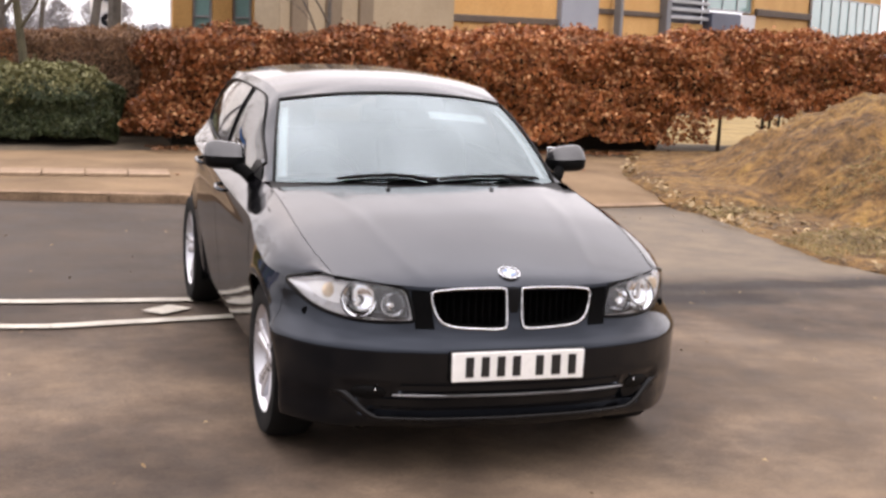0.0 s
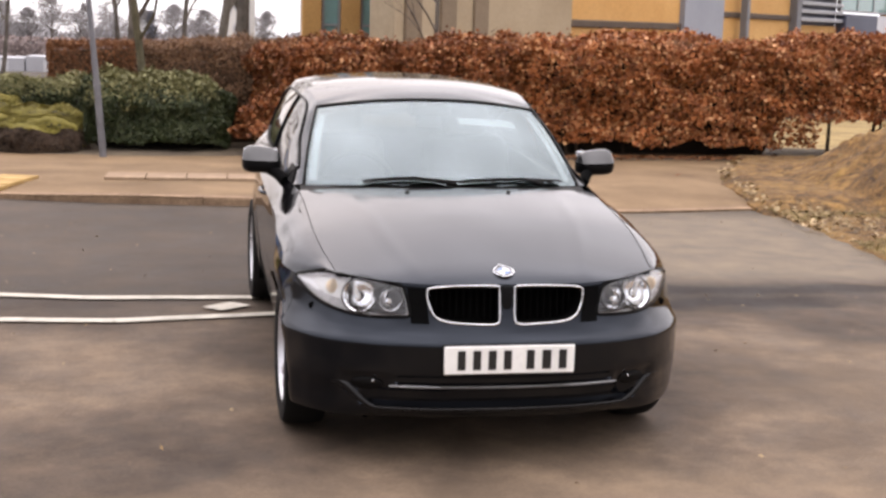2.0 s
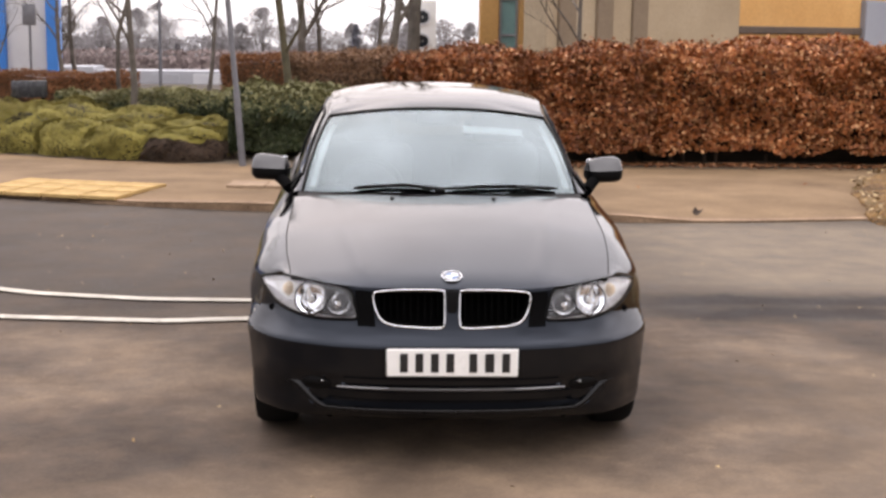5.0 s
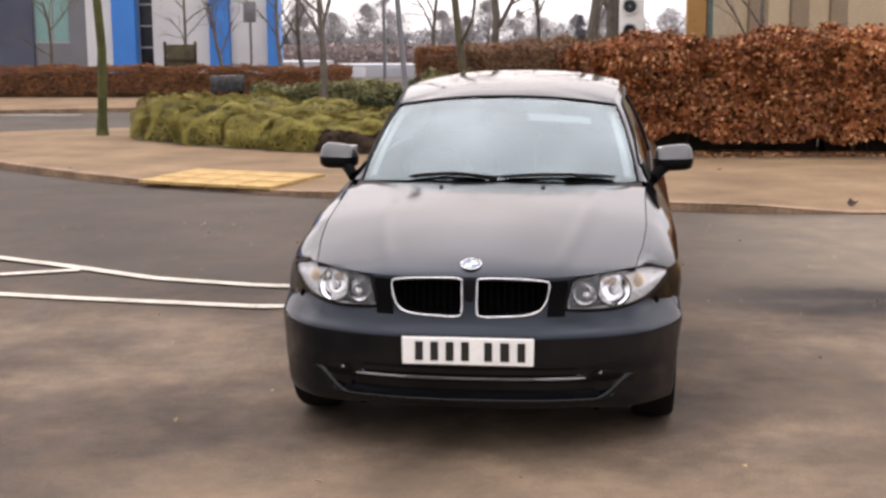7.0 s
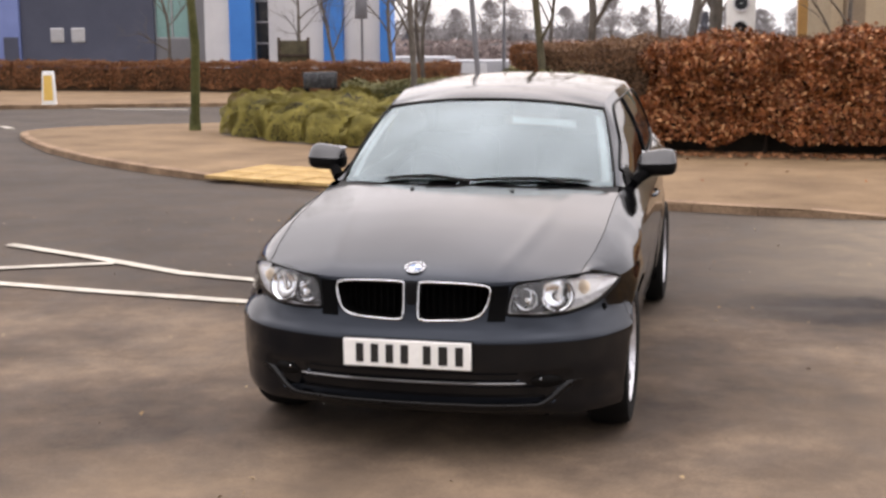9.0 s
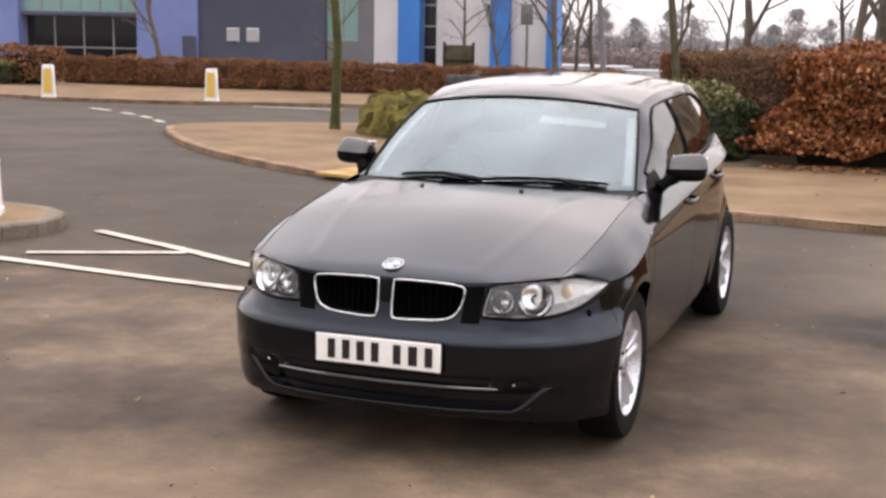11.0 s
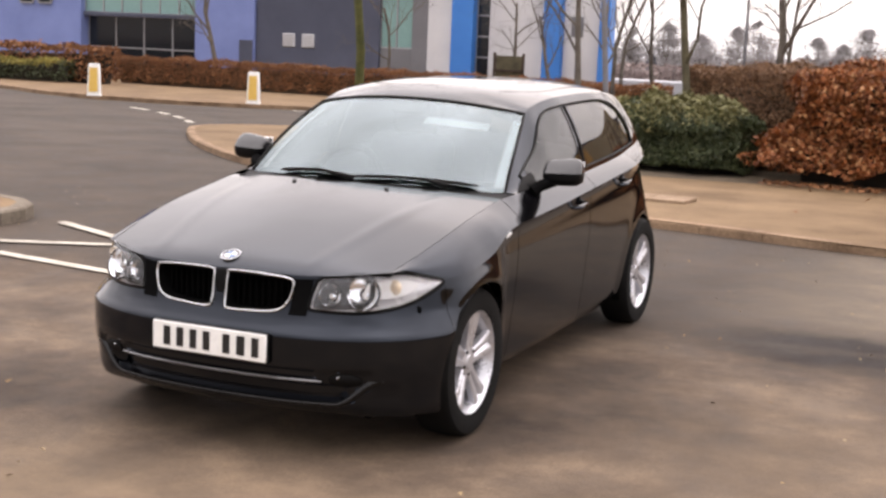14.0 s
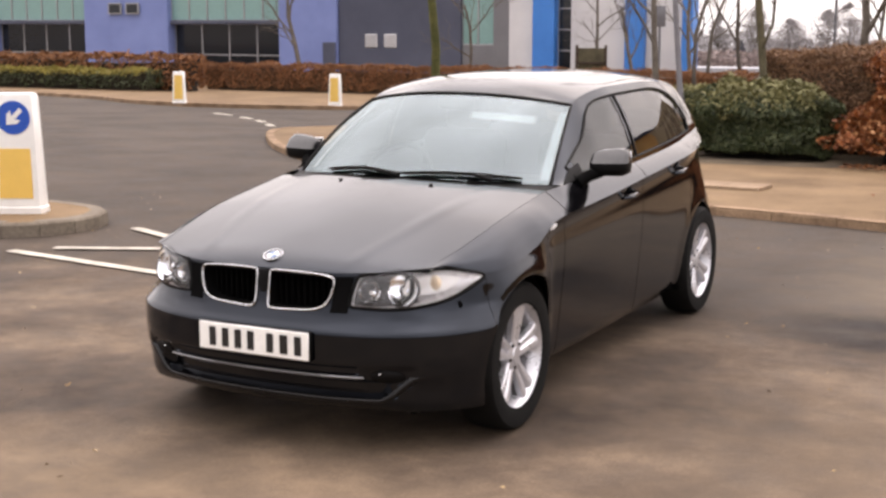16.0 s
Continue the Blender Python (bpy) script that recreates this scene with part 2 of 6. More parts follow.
def asphalt():
    """Worn tarmac: darker road beyond, browner forecourt nearer, a dark tar seam and stains, fine chippings."""
    m, n, l, p = nodes_of("asphalt")
    tc = n.new("ShaderNodeTexCoord")
    sep = n.new("ShaderNodeSeparateXYZ")
    wob = noise_node(n, l, 0.8, 4, 0.6)
    off = n.new("ShaderNodeVectorMath")
    off.operation = "MULTIPLY_ADD"
    l.new(wob.outputs["Color"], off.inputs[0])
    off.inputs[1].default_value = (1.4, 1.4, 0)
    l.new(tc.outputs["Object"], off.inputs[2])
    l.new(off.outputs[0], sep.inputs[0])
    off2 = n.new("ShaderNodeVectorMath")
    off2.operation = "MULTIPLY_ADD"
    wob2 = noise_node(n, l, 1.6, 4, 0.65)
    l.new(wob2.outputs["Color"], off2.inputs[0])
    off2.inputs[1].default_value = (0.5, 0.5, 0)
    l.new(tc.outputs["Object"], off2.inputs[2])
    sep2 = n.new("ShaderNodeSeparateXYZ")
    l.new(off2.outputs[0], sep2.inputs[0])
    big = noise_node(n, l, 0.55, 6, 0.66)
    mid = noise_node(n, l, 2.6, 5, 0.65)
    grit = noise_node(n, l, 70, 3, 0.75)
    fore = ramp_node(n, l, big.outputs[0], [(0.36, (0.040, 0.0275, 0.020)), (0.50, (0.100, 0.070, 0.050)), (0.64, (0.205, 0.144, 0.099))]).outputs[0]
    road = ramp_node(n, l, big.outputs[0], [(0.36, (0.049, 0.0365, 0.0283)), (0.64, (0.087, 0.065, 0.050))]).outputs[0]
    line = n.new("ShaderNodeMapRange")
    line.inputs[1].default_value, line.inputs[2].default_value = 2.6, 3.6
    l.new(sep.outputs[1], line.inputs[0])
    col = mix_node(n, l, line.outputs[0], fore, road)
    tint = ramp_node(n, l, mid.outputs[0], [(0.34, (0.70, 0.70, 0.71)), (0.66, (1.16, 1.15, 1.13))]).outputs[0]
    col = mix_node(n, l, 1.0, col, tint, "MULTIPLY")
    chips = ramp_node(n, l, grit.outputs[0], [(0.35, (0.72,) * 3), (0.62, (1.0,) * 3), (0.8, (1.3,) * 3)]).outputs[0]
    col = mix_node(n, l, 1.0, col, chips, "MULTIPLY")
    # paler apron between the seam and the pavement
    pale = None
    for axis, lim, soft in ((0, 1.9, 0.8), (1, 3.3, 0.3), (1, 6.6, -0.4)):
        gate = n.new("ShaderNodeMapRange")
        gate.inputs[1].default_value, gate.inputs[2].default_value = lim - soft, lim + soft
        l.new(sep2.outputs[axis], gate.inputs[0])
        if pale is None:
            pale = gate
        else:
            mul = n.new("ShaderNodeMath")
            mul.operation = "MULTIPLY"
            l.new(pale.outputs[0], mul.inputs[0])
            l.new(gate.outputs[0], mul.inputs[1])
            pale = mul
    half = n.new("ShaderNodeMath")
    half.operation = "MULTIPLY"
    half.inputs[1].default_value = 0.8
    l.new(pale.outputs[0], half.inputs[0])
    col = mix_node(n, l, half.outputs[0], col, mix_node(n, l, 1.0, (0.182, 0.142, 0.104), tint, "MULTIPLY"))
    # tan worn ground in front of the parking place
    for x0, x1, y0, y1, most in ((-1.0, 3.8, -3.4, -0.75, 0.50), (1.75, 3.8, -0.9, 1.5, 0.24)):
        worn = None
        for axis, lim, soft in ((0, x0, 0.5), (0, x1, -0.5), (1, y0, 0.5), (1, y1, -0.35)):
            gate = n.new("ShaderNodeMapRange")
            gate.inputs[1].default_value, gate.inputs[2].default_value = lim - soft, lim + soft
            l.new(sep2.outputs[axis], gate.inputs[0])
            if worn is None:
                worn = gate
            else:
                mul = n.new("ShaderNodeMath")
                mul.operation = "MULTIPLY"
                l.new(worn.outputs[0], mul.inputs[0])
                l.new(gate.outputs[0], mul.inputs[1])
                worn = mul
        half = n.new("ShaderNodeMath")
        half.operation = "MULTIPLY"
        half.inputs[1].default_value = most
        l.new(worn.outputs[0], half.inputs[0])
        col = mix_node(n, l, half.outputs[0], col, mix_node(n, l, 1.0, (0.245, 0.172, 0.112), tint, "MULTIPLY"))
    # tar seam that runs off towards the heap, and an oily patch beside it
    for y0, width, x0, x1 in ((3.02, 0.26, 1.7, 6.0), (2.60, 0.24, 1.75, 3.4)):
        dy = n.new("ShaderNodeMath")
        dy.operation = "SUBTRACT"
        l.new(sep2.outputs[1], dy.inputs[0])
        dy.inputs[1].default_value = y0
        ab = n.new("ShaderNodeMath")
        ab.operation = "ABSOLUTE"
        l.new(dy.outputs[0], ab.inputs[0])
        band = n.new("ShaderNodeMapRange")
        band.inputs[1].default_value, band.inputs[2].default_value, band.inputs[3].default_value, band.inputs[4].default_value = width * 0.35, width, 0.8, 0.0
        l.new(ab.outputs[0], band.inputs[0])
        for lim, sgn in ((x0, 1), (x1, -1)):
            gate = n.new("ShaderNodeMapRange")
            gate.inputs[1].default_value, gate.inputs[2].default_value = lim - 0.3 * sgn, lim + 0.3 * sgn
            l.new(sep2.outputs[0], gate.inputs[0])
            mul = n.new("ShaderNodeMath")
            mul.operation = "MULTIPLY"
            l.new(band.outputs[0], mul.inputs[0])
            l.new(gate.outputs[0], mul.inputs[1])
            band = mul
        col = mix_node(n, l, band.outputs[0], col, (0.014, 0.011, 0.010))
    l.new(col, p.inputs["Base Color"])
    p.inputs["Specular IOR Level"].default_value = 0.22
    rr = ramp_node(n, l, mid.outputs[0], [(0.3, (0.72,) * 3), (0.7, (0.95,) * 3)])
    l.new(rr.outputs[0], p.inputs["Roughness"])
    b = n.new("ShaderNodeBump")
    b.inputs["Strength"].default_value, b.inputs["Distance"].default_value = 0.5, 0.006
    l.new(grit.outputs[0], b.inputs["Height"])
    l.new(b.outputs[0], p.inputs["Normal"])
    return m


M_ASPHALT = asphalt()
M_PAVE = surface("pavement_tarmac", (0.1474, 0.09, 0.04788), (0.2675, 0.172, 0.09666), 0.9, 45, 0.9, 0.3, 0.006, speck=0.3, spec=0.25)
M_KERB = surface("kerb_concrete", (0.1828, 0.115, 0.0721), (0.3779, 0.2472, 0.1562), 2.3, 35, 0.9, 0.5, 0.008, spec=0.25)
M_PALESLAB = surface("pale_paving", (0.2544, 0.17, 0.1092), (0.3816, 0.265, 0.1757), 1.9, 35, 0.9, 0.35, 0.006, spec=0.25)
M_TACTILE = surface("buff_paving", (0.32, 0.195, 0.070), (0.54, 0.355, 0.150), 1.6, 30, 0.85, 0.25, 0.004, speck=0.2, spec=0.25)
M_LINE = surface("road_paint", (0.38, 0.34, 0.28), (0.68, 0.62, 0.53), 5, 50, 0.8, 0.25, 0.003, speck=0.3)
M_PALEKERB = surface("pale_kerb", (0.14, 0.112, 0.086), (0.26, 0.215, 0.168), 1.7, 35, 0.9, 0.35, 0.006, spec=0.25)
M_VERGE = surface("rough_grass_earth", (0.22, 0.145, 0.055), (0.42, 0.29, 0.12), 1.2, 30, 0.95, 0.5, 0.02)

gx = sorted(set([-2500, -800, -300, -120, -60, -40] + [round(-30 + i * 0.75, 3) for i in range(81)] + [40, 60, 120, 300, 800, 2500]))
gy = sorted(set([-2500, -600, -150, -50, -25] + [round(-15 + i * 0.6, 3) for i in range(106)] + [54, 70, 110, 200, 500, 1500, 4000]))
gv = [(x, y, slope(y) + 0.012 * noise.noise((x * 0.35, y * 0.35, 0)) * (abs(x) < 30 and -15 < y < 50) * smooth01((math.hypot(x, y - 1.3) - 2.4) / 2.0)) for y in gy for x in gx]
gf = [(j * len(gx) + i, j * len(gx) + i + 1, (j + 1) * len(gx) + i + 1, (j + 1) * len(gx) + i) for j in range(len(gy) - 1) for i in range(len(gx) - 1)]
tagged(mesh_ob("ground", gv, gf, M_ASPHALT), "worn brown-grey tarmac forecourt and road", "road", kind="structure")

# The pavement round the corner: kerb line from the driveway to the bend and back along the far road.
KERB = [(4.35, 6.62), (3.4, 6.45), (2.4, 6.38), (1.4, 6.46), (0.4, 6.70), (-0.6, 6.88), (-1.6, 7.02), (-2.6, 7.30), (-3.6, 7.72), (-4.6, 8.15), (-5.5, 8.75),
        (-6.5, 9.6), (-7.4, 10.5), (-8.3, 11.5), (-9.3, 12.8), (-10.2, 14.1), (-10.75, 15.2), (-10.7, 16.3), (-10.0, 17.4), (-8.6, 18.6), (-6.8, 19.8), (-4.5, 21.0), (-1.5, 22.2), (3.0, 23.0)]
kerb_pts = [(v.x, v.y) for v in loop_through([(x, y, 0) for x, y in KERB], 115, False)]


def rise(i):
    """Kerb height along the line: dropped at the driveway and the crossing."""
    x, y = kerb_pts[i]
    drop = smooth01((x - 1.6) / 1.2) if y < 12 else 0.0
    dip = smooth01(1 - abs(x + 3.3) / 1.9) if y < 9 else 0.0
    return 0.075 - 0.055 * max(drop, dip * 0.7)


M_EARTH = surface("bare_earth", (0.075, 0.052, 0.034), (0.15, 0.11, 0.07), 1.5, 26, 0.95, 0.6, 0.02)
rim = [(7.6, 12.6), (6.9, 11.9), (6.25, 11.0), (5.6, 9.8), (5.1, 8.8), (4.75, 7.9), (4.5, 7.1)]
rim_all = [(x, y, 0.03) for x, y in rim] + [(x, y, rise(i)) for i, (x, y) in enumerate(kerb_pts)]
pv = []
for x, y, low in rim_all:
    cx, cy = (1.2, 15.6) if y > 9 and x < 0 else (min(x, 1.2 + max(0, x) * 0.7), 15.6)
    for j in range(15):
        t = (j / 14) ** 1.4
        px, py = x + (cx - x) * t * 0.97, y + (cy - y) * t * 0.97
        up = low + (0.08 - low) * smooth01(t * 6)
        pv.append((px, py, slope(py) + up + 0.006 * noise.noise((px * 0.9, py * 0.9, 3))))
pf = [(i * 15 + j, i * 15 + j + 1, (i + 1) * 15 + j + 1, (i + 1) * 15 + j) for i in range(len(rim_all) - 1) for j in range(14)]
pavement = tagged(mesh_ob("pavement", pv, pf, M_PAVE), "brown tarmac pavement sweeping round the road corner", "pavement", kind="structure")

# Planted strip behind the pavement
bed_v, bed_f = [], []
bed_front = loop_through([(14.5, 12.3, 0), (10, 12.0, 0), (6.9, 11.9, 0), (4, 11.7, 0), (1, 12.05, 0), (-2, 11.65, 0), (-4.6, 12.6, 0), (-6.6, 14.3, 0), (-7.3, 15.6, 0), (-6.9, 17.0, 0), (-5, 18.6, 0), (-2, 19.8, 0), (3, 20.5, 0)], 60, False)
for i, q in enumerate(bed_front):
    for j in range(5):
        t = j / 4
        x, y = q.x + (1.5 - q.x) * t, q.y + (16.0 - q.y) * t
        bed_v.append((x, y, slope(y) + 0.08 + (0.05 + 0.03 * noise.noise((x * 2, y * 2, 7))) * min(1, j)))
bed_f = [(i * 5 + j, i * 5 + j + 1, (i + 1) * 5 + j + 1, (i + 1) * 5 + j) for i in range(59) for j in range(4)]
tagged(mesh_ob("planting_bed", bed_v, bed_f, M_EARTH), "bare brown earth of the planting bed under hedges", "soil", kind="structure")


lawn_v = [(x, y, slope(y) + 0.09 + 0.03 * noise.noise((x, y, 4))) for y in (13.5, 14.5, 16, 18, 20, 23, 27) for x in (1.5, 4, 6, 8, 10, 12, 14, 17, 22)]
tagged(mesh_ob("grass_strip", lawn_v, [(j * 9 + i, j * 9 + i + 1, j * 9 + i + 10, j * 9 + i + 9) for j in range(6) for i in range(8)], M_VERGE), "dry yellow grass behind the beech hedge", "grass", kind="structure")


def kerb_stone(a, b, ha, hb, inward, depth=0.13):
    """One kerb stone between two places on the line."""
    out = []
    for (x, y), h in ((a, ha), (b, hb)):
        n = Vector((inward[0], inward[1], 0))
        z = slope(y)
        for d, up in ((0.0, -0.05), (0.0, h - 0.018), (0.012, h - 0.003), (0.03, h + 0.004), (depth, h + 0.004), (depth, -0.05)):
            out.append((x + n.x * d, y + n.y * d, z + up))
    f = [(i, i + 1, i + 7, i + 6) for i in range(5)] + [(0, 5, 4, 3, 2, 1), (6, 7, 8, 9, 10, 11)]
    return out, f


def kerb_run(pts, heights, step, parent, material):
    """Stones laid end to end with narrow joints."""
    acc = [0.0]
    for p, q in zip(pts, pts[1:]):
        acc.append(acc[-1] + math.dist(p, q))
    s = 0.0
    at = lambda d: tuple(float(np.interp(d, acc, [w[k] for w in pts])) for k in (0, 1))
    hh = lambda d: float(np.interp(d, acc, heights))
    while s + step < acc[-1]:
        a, b = at(s + 0.003), at(s + step - 0.003)
        d = Vector((b[0] - a[0], b[1] - a[1], 0)).normalized()
        inward = (d.y, -d.x)
        dz = random.uniform(-0.003, 0.003)
        v, f = kerb_stone(a, b, hh(s) + dz, hh(s + step) + dz, inward)
        mesh_ob("kerb_stone", v, [tuple(reversed(q)) for q in f], material, parent, smooth=False)
        s += step


kerb = tagged(new("kerb"), "weathered concrete kerb stones along the pavement edge", "kerb", kind="structure")
kerb_run(kerb_pts, [rise(i) for i in range(len(kerb_pts))], 0.6, kerb, M_KERB)

# Far pavement across the other road, with its kerb
FAR = [(-60, 29.5), (-45, 29.8), (-34, 29.6), (-27, 28.0), (-22, 25.0), (-18, 24.6), (-15.5, 26.2), (-12, 28.5), (-6, 31.0), (4, 33.0), (20, 34.0)]
far_pts = [(v.x, v.y) for v in loop_through([(x, y, 0) for x, y in FAR], 80, False)]
fv = [(x + 0.0, y + d, slope(y + d) + 0.10) for x, y in far_pts for d in (0.0, 2.0, 5.0, 10.0, 20.0)]
ff = [(i * 5 + j, i * 5 + 5 + j, i * 5 + 6 + j, i * 5 + 1 + j) for i in range(79) for j in range(4)]
tagged(mesh_ob("far_pavement", fv, [tuple(reversed(q)) for q in ff], M_PAVE), "tan pavement on the far side of the road", "pavement", kind="structure")
far_kerb = tagged(new("far_kerb"), "pale kerb stones edging the far pavement", "kerb", kind="structure")
kerb_run(list(reversed(far_pts)), [0.10] * 80, 1.2, far_kerb, M_KERB)


def stripe(a, b, width, parent, name="painted_line"):
    """A stroke of road paint with ragged edges, 4 mm proud."""
    d = Vector((b[0] - a[0], b[1] - a[1], 0))
    n = Vector((-d.y, d.x, 0)).normalized() * width / 2
    k = max(2, int(d.length / 0.12))
    v = []
    for i in range(k + 1):
        p = Vector((a[0], a[1], 0)) + d * (i / k)
        for sgn in (-1, 1):
            e = n * sgn * (1 + random.uniform(-0.10, 0.06))
            v.append((p.x + e.x, p.y + e.y, slope(p.y) + 0.012))
    f = [(2 * i, 2 * i + 2, 2 * i + 3, 2 * i + 1) for i in range(k)]
    ob = mesh_ob(name, v, f, M_LINE, parent)
    return ob


marks = tagged(new("road_markings"), "worn white painted splitter lines on the tarmac", "road marking", kind="structure")
for a, b in zip(((-4.36, 3.72), (-3.3, 3.24), (-2.55, 2.86), (-1.8, 2.68), (-0.45, 2.62)), ((-3.3, 3.24), (-2.55, 2.86), (-1.8, 2.68), (-0.45, 2.62))):
    stripe(a, b, 0.10, marks)
for a, b in (((-4.42, 2.38), (-2.7, 2.14)), ((-2.7, 2.14), (-1.6, 2.02)), ((-1.6, 2.02), (-0.45, 2.18))):
    stripe(a, b, 0.10, marks)
stripe((-4.22, 2.63), (-3.18, 3.12), 0.10, marks)
mesh_ob("painted_lozenge", [(x, y, 0.013) for x, y in ((-1.10, 2.35), (-0.99, 2.24), (-0.81, 2.38), (-0.93, 2.49))], [(0, 1, 2, 3)], M_LINE, marks, "worn white lozenge")
for a, b in (((-16.6, 21.2), (-15.6, 20.5)), ((-14.9, 19.9), (-14.2, 19.3)), ((-13.7, 18.8), (-13.1, 18.2)), ((-12.6, 17.6), (-12.0, 16.9)), ((-14.9, 25.8), (-12.4, 25.9))):
    stripe(a, b, 0.15, marks)

# Buff paving at the crossing: slabs 0.4 m square
slabs = tagged(new("crossing_paving"), "buff yellow paving slabs at the dropped kerb", "paving", kind="structure")
for r in range(3):
    for c in range(1, 5):
        x0, y0 = -2.64 - c * 0.40 + r * 0.11, 7.52 + c * 0.135 + r * 0.36
        bm = block((0.39, 0.37, 0.04), (0, 0, 0), 0.006, 1)
        ob = part("paving_slab", bm, M_TACTILE, slabs, smooth=False)
        ob.matrix_world = pose(x0, y0, slope(y0) + 0.062 + 0.012 * r + 0.003 * random.random(), random.uniform(-0.6, 0.6), random.uniform(-0.6, 0.6), -18.5)
for c in range(4):
    bm = block((0.40, 0.45, 0.04), (0, 0, 0), 0.006, 1)
    ob = part("paving_slab", bm, M_PALESLAB, slabs, smooth=False)
    ob.matrix_world = pose(-1.72 + c * 0.41, 8.55 - c * 0.02, slope(8.5) + 0.095, 0, 0, -3)


# ---- greenery ----
def leaf_cloud(name, centres, normals, size, material, spread=0.9, parent=None, long=1.5):
    """Many small folded leaves, each four points, one mesh."""
    k = len(centres)
    rng = np.random.default_rng(len(name) + k)
    c = np.asarray(centres, float)
    nrm = np.asarray(normals, float) + rng.normal(0, spread, (k, 3))
    nrm /= np.linalg.norm(nrm, axis=1, keepdims=True) + 1e-9
    a = np.cross(nrm, rng.normal(0, 1, (k, 3)))
    a /= np.linalg.norm(a, axis=1, keepdims=True) + 1e-9
    b = np.cross(nrm, a)
    s = size * rng.uniform(0.6, 1.25, (k, 1))
    base, tip = c - a * s * long / 2, c + a * s * long / 2 - nrm * s * 0.15
    l, r = c + b * s * 0.5 + nrm * s * 0.22, c - b * s * 0.5 + nrm * s * 0.22
    v = np.stack([base, l, tip, r], 1).reshape(-1, 3)
    me = bpy.data.meshes.new(name)
    me.vertices.add(4 * k)
    me.vertices.foreach_set("co", v.ravel())
    me.loops.add(4 * k)
    me.loops.foreach_set("vertex_index", np.arange(4 * k, dtype=np.int32))
    me.polygons.add(k)
    me.polygons.foreach_set("loop_start", np.arange(0, 4 * k, 4, dtype=np.int32))
    me.update(calc_edges=True)
    me.materials.append(material)
    ob = new(name, me)
    ob.parent = parent
    return ob


def lump(p, f, seed):
    return noise.noise((p[0] * f + seed, p[1] * f, p[2] * f))


# the last, palest tone paints in leaf glints as well as pale leaves
M_BEECH = leafy("beech_leaves", [(0.1092, 0.03104, 0.01104), (0.2288, 0.0679, 0.02208), (0.3744, 0.1222, 0.04048), (0.2808, 0.08439, 0.0276), (0.6864, 0.3492, 0.1656)], 0.55)
# the tones of M_BEECH, about 1.3 times as bright
M_BEECH_PALE = leafy("paler_beech_leaves", [(0.1404, 0.03977, 0.0138), (0.3016, 0.09021, 0.02852), (0.4784, 0.1581, 0.0506), (0.3536, 0.1086, 0.03312), (0.8112, 0.4268, 0.2024)], 0.55)
M_BEECH_FAR = leafy("far_beech_leaves", [(0.1484, 0.05934, 0.02541), (0.2422, 0.1007, 0.04235), (0.3515, 0.1518, 0.06534)], 0.7)
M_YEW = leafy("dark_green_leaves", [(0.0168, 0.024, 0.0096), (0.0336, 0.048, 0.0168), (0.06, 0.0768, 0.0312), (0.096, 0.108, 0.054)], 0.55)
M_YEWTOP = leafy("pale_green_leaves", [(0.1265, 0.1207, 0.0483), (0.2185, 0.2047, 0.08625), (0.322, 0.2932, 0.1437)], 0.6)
M_JUNIPER = leafy("olive_juniper", [(0.2003, 0.166, 0.03576), (0.274, 0.2274, 0.04823), (0.3478, 0.2868, 0.07069), (0.295, 0.2336, 0.05655)], 0.7)
M_DEADSPRAY = leafy("dead_juniper_sprays", [(0.045, 0.027, 0.018), (0.085, 0.052, 0.033), (0.13, 0.08, 0.05)], 0.8)
M_TWIGGY = leafy("twiggy_beech", [(0.13, 0.065, 0.036), (0.20, 0.105, 0.056), (0.27, 0.142, 0.074), (0.36, 0.19, 0.095)], 0.8)
M_TWIG = surface("twigs", (0.035, 0.022, 0.015), (0.09, 0.06, 0.042), 3, 50, 0.9, 0.3, 0.004)
for leaf_mat in (M_BEECH, M_BEECH_PALE, M_BEECH_FAR, M_YEW, M_YEWTOP, M_JUNIPER):
    leaf_mat.node_tree.nodes["Principled BSDF"].inputs["Specular IOR Level"].default_value = 0.25
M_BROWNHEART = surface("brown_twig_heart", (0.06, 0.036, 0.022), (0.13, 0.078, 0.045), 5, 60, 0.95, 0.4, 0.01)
# near-black colour stands for the shade deep inside hedges and shrubs
M_SHADE = surface("hedge_inside_shade", (0.012, 0.008, 0.005), (0.03, 0.02, 0.012), 3, 30, 0.95, 0.3, 0.01)


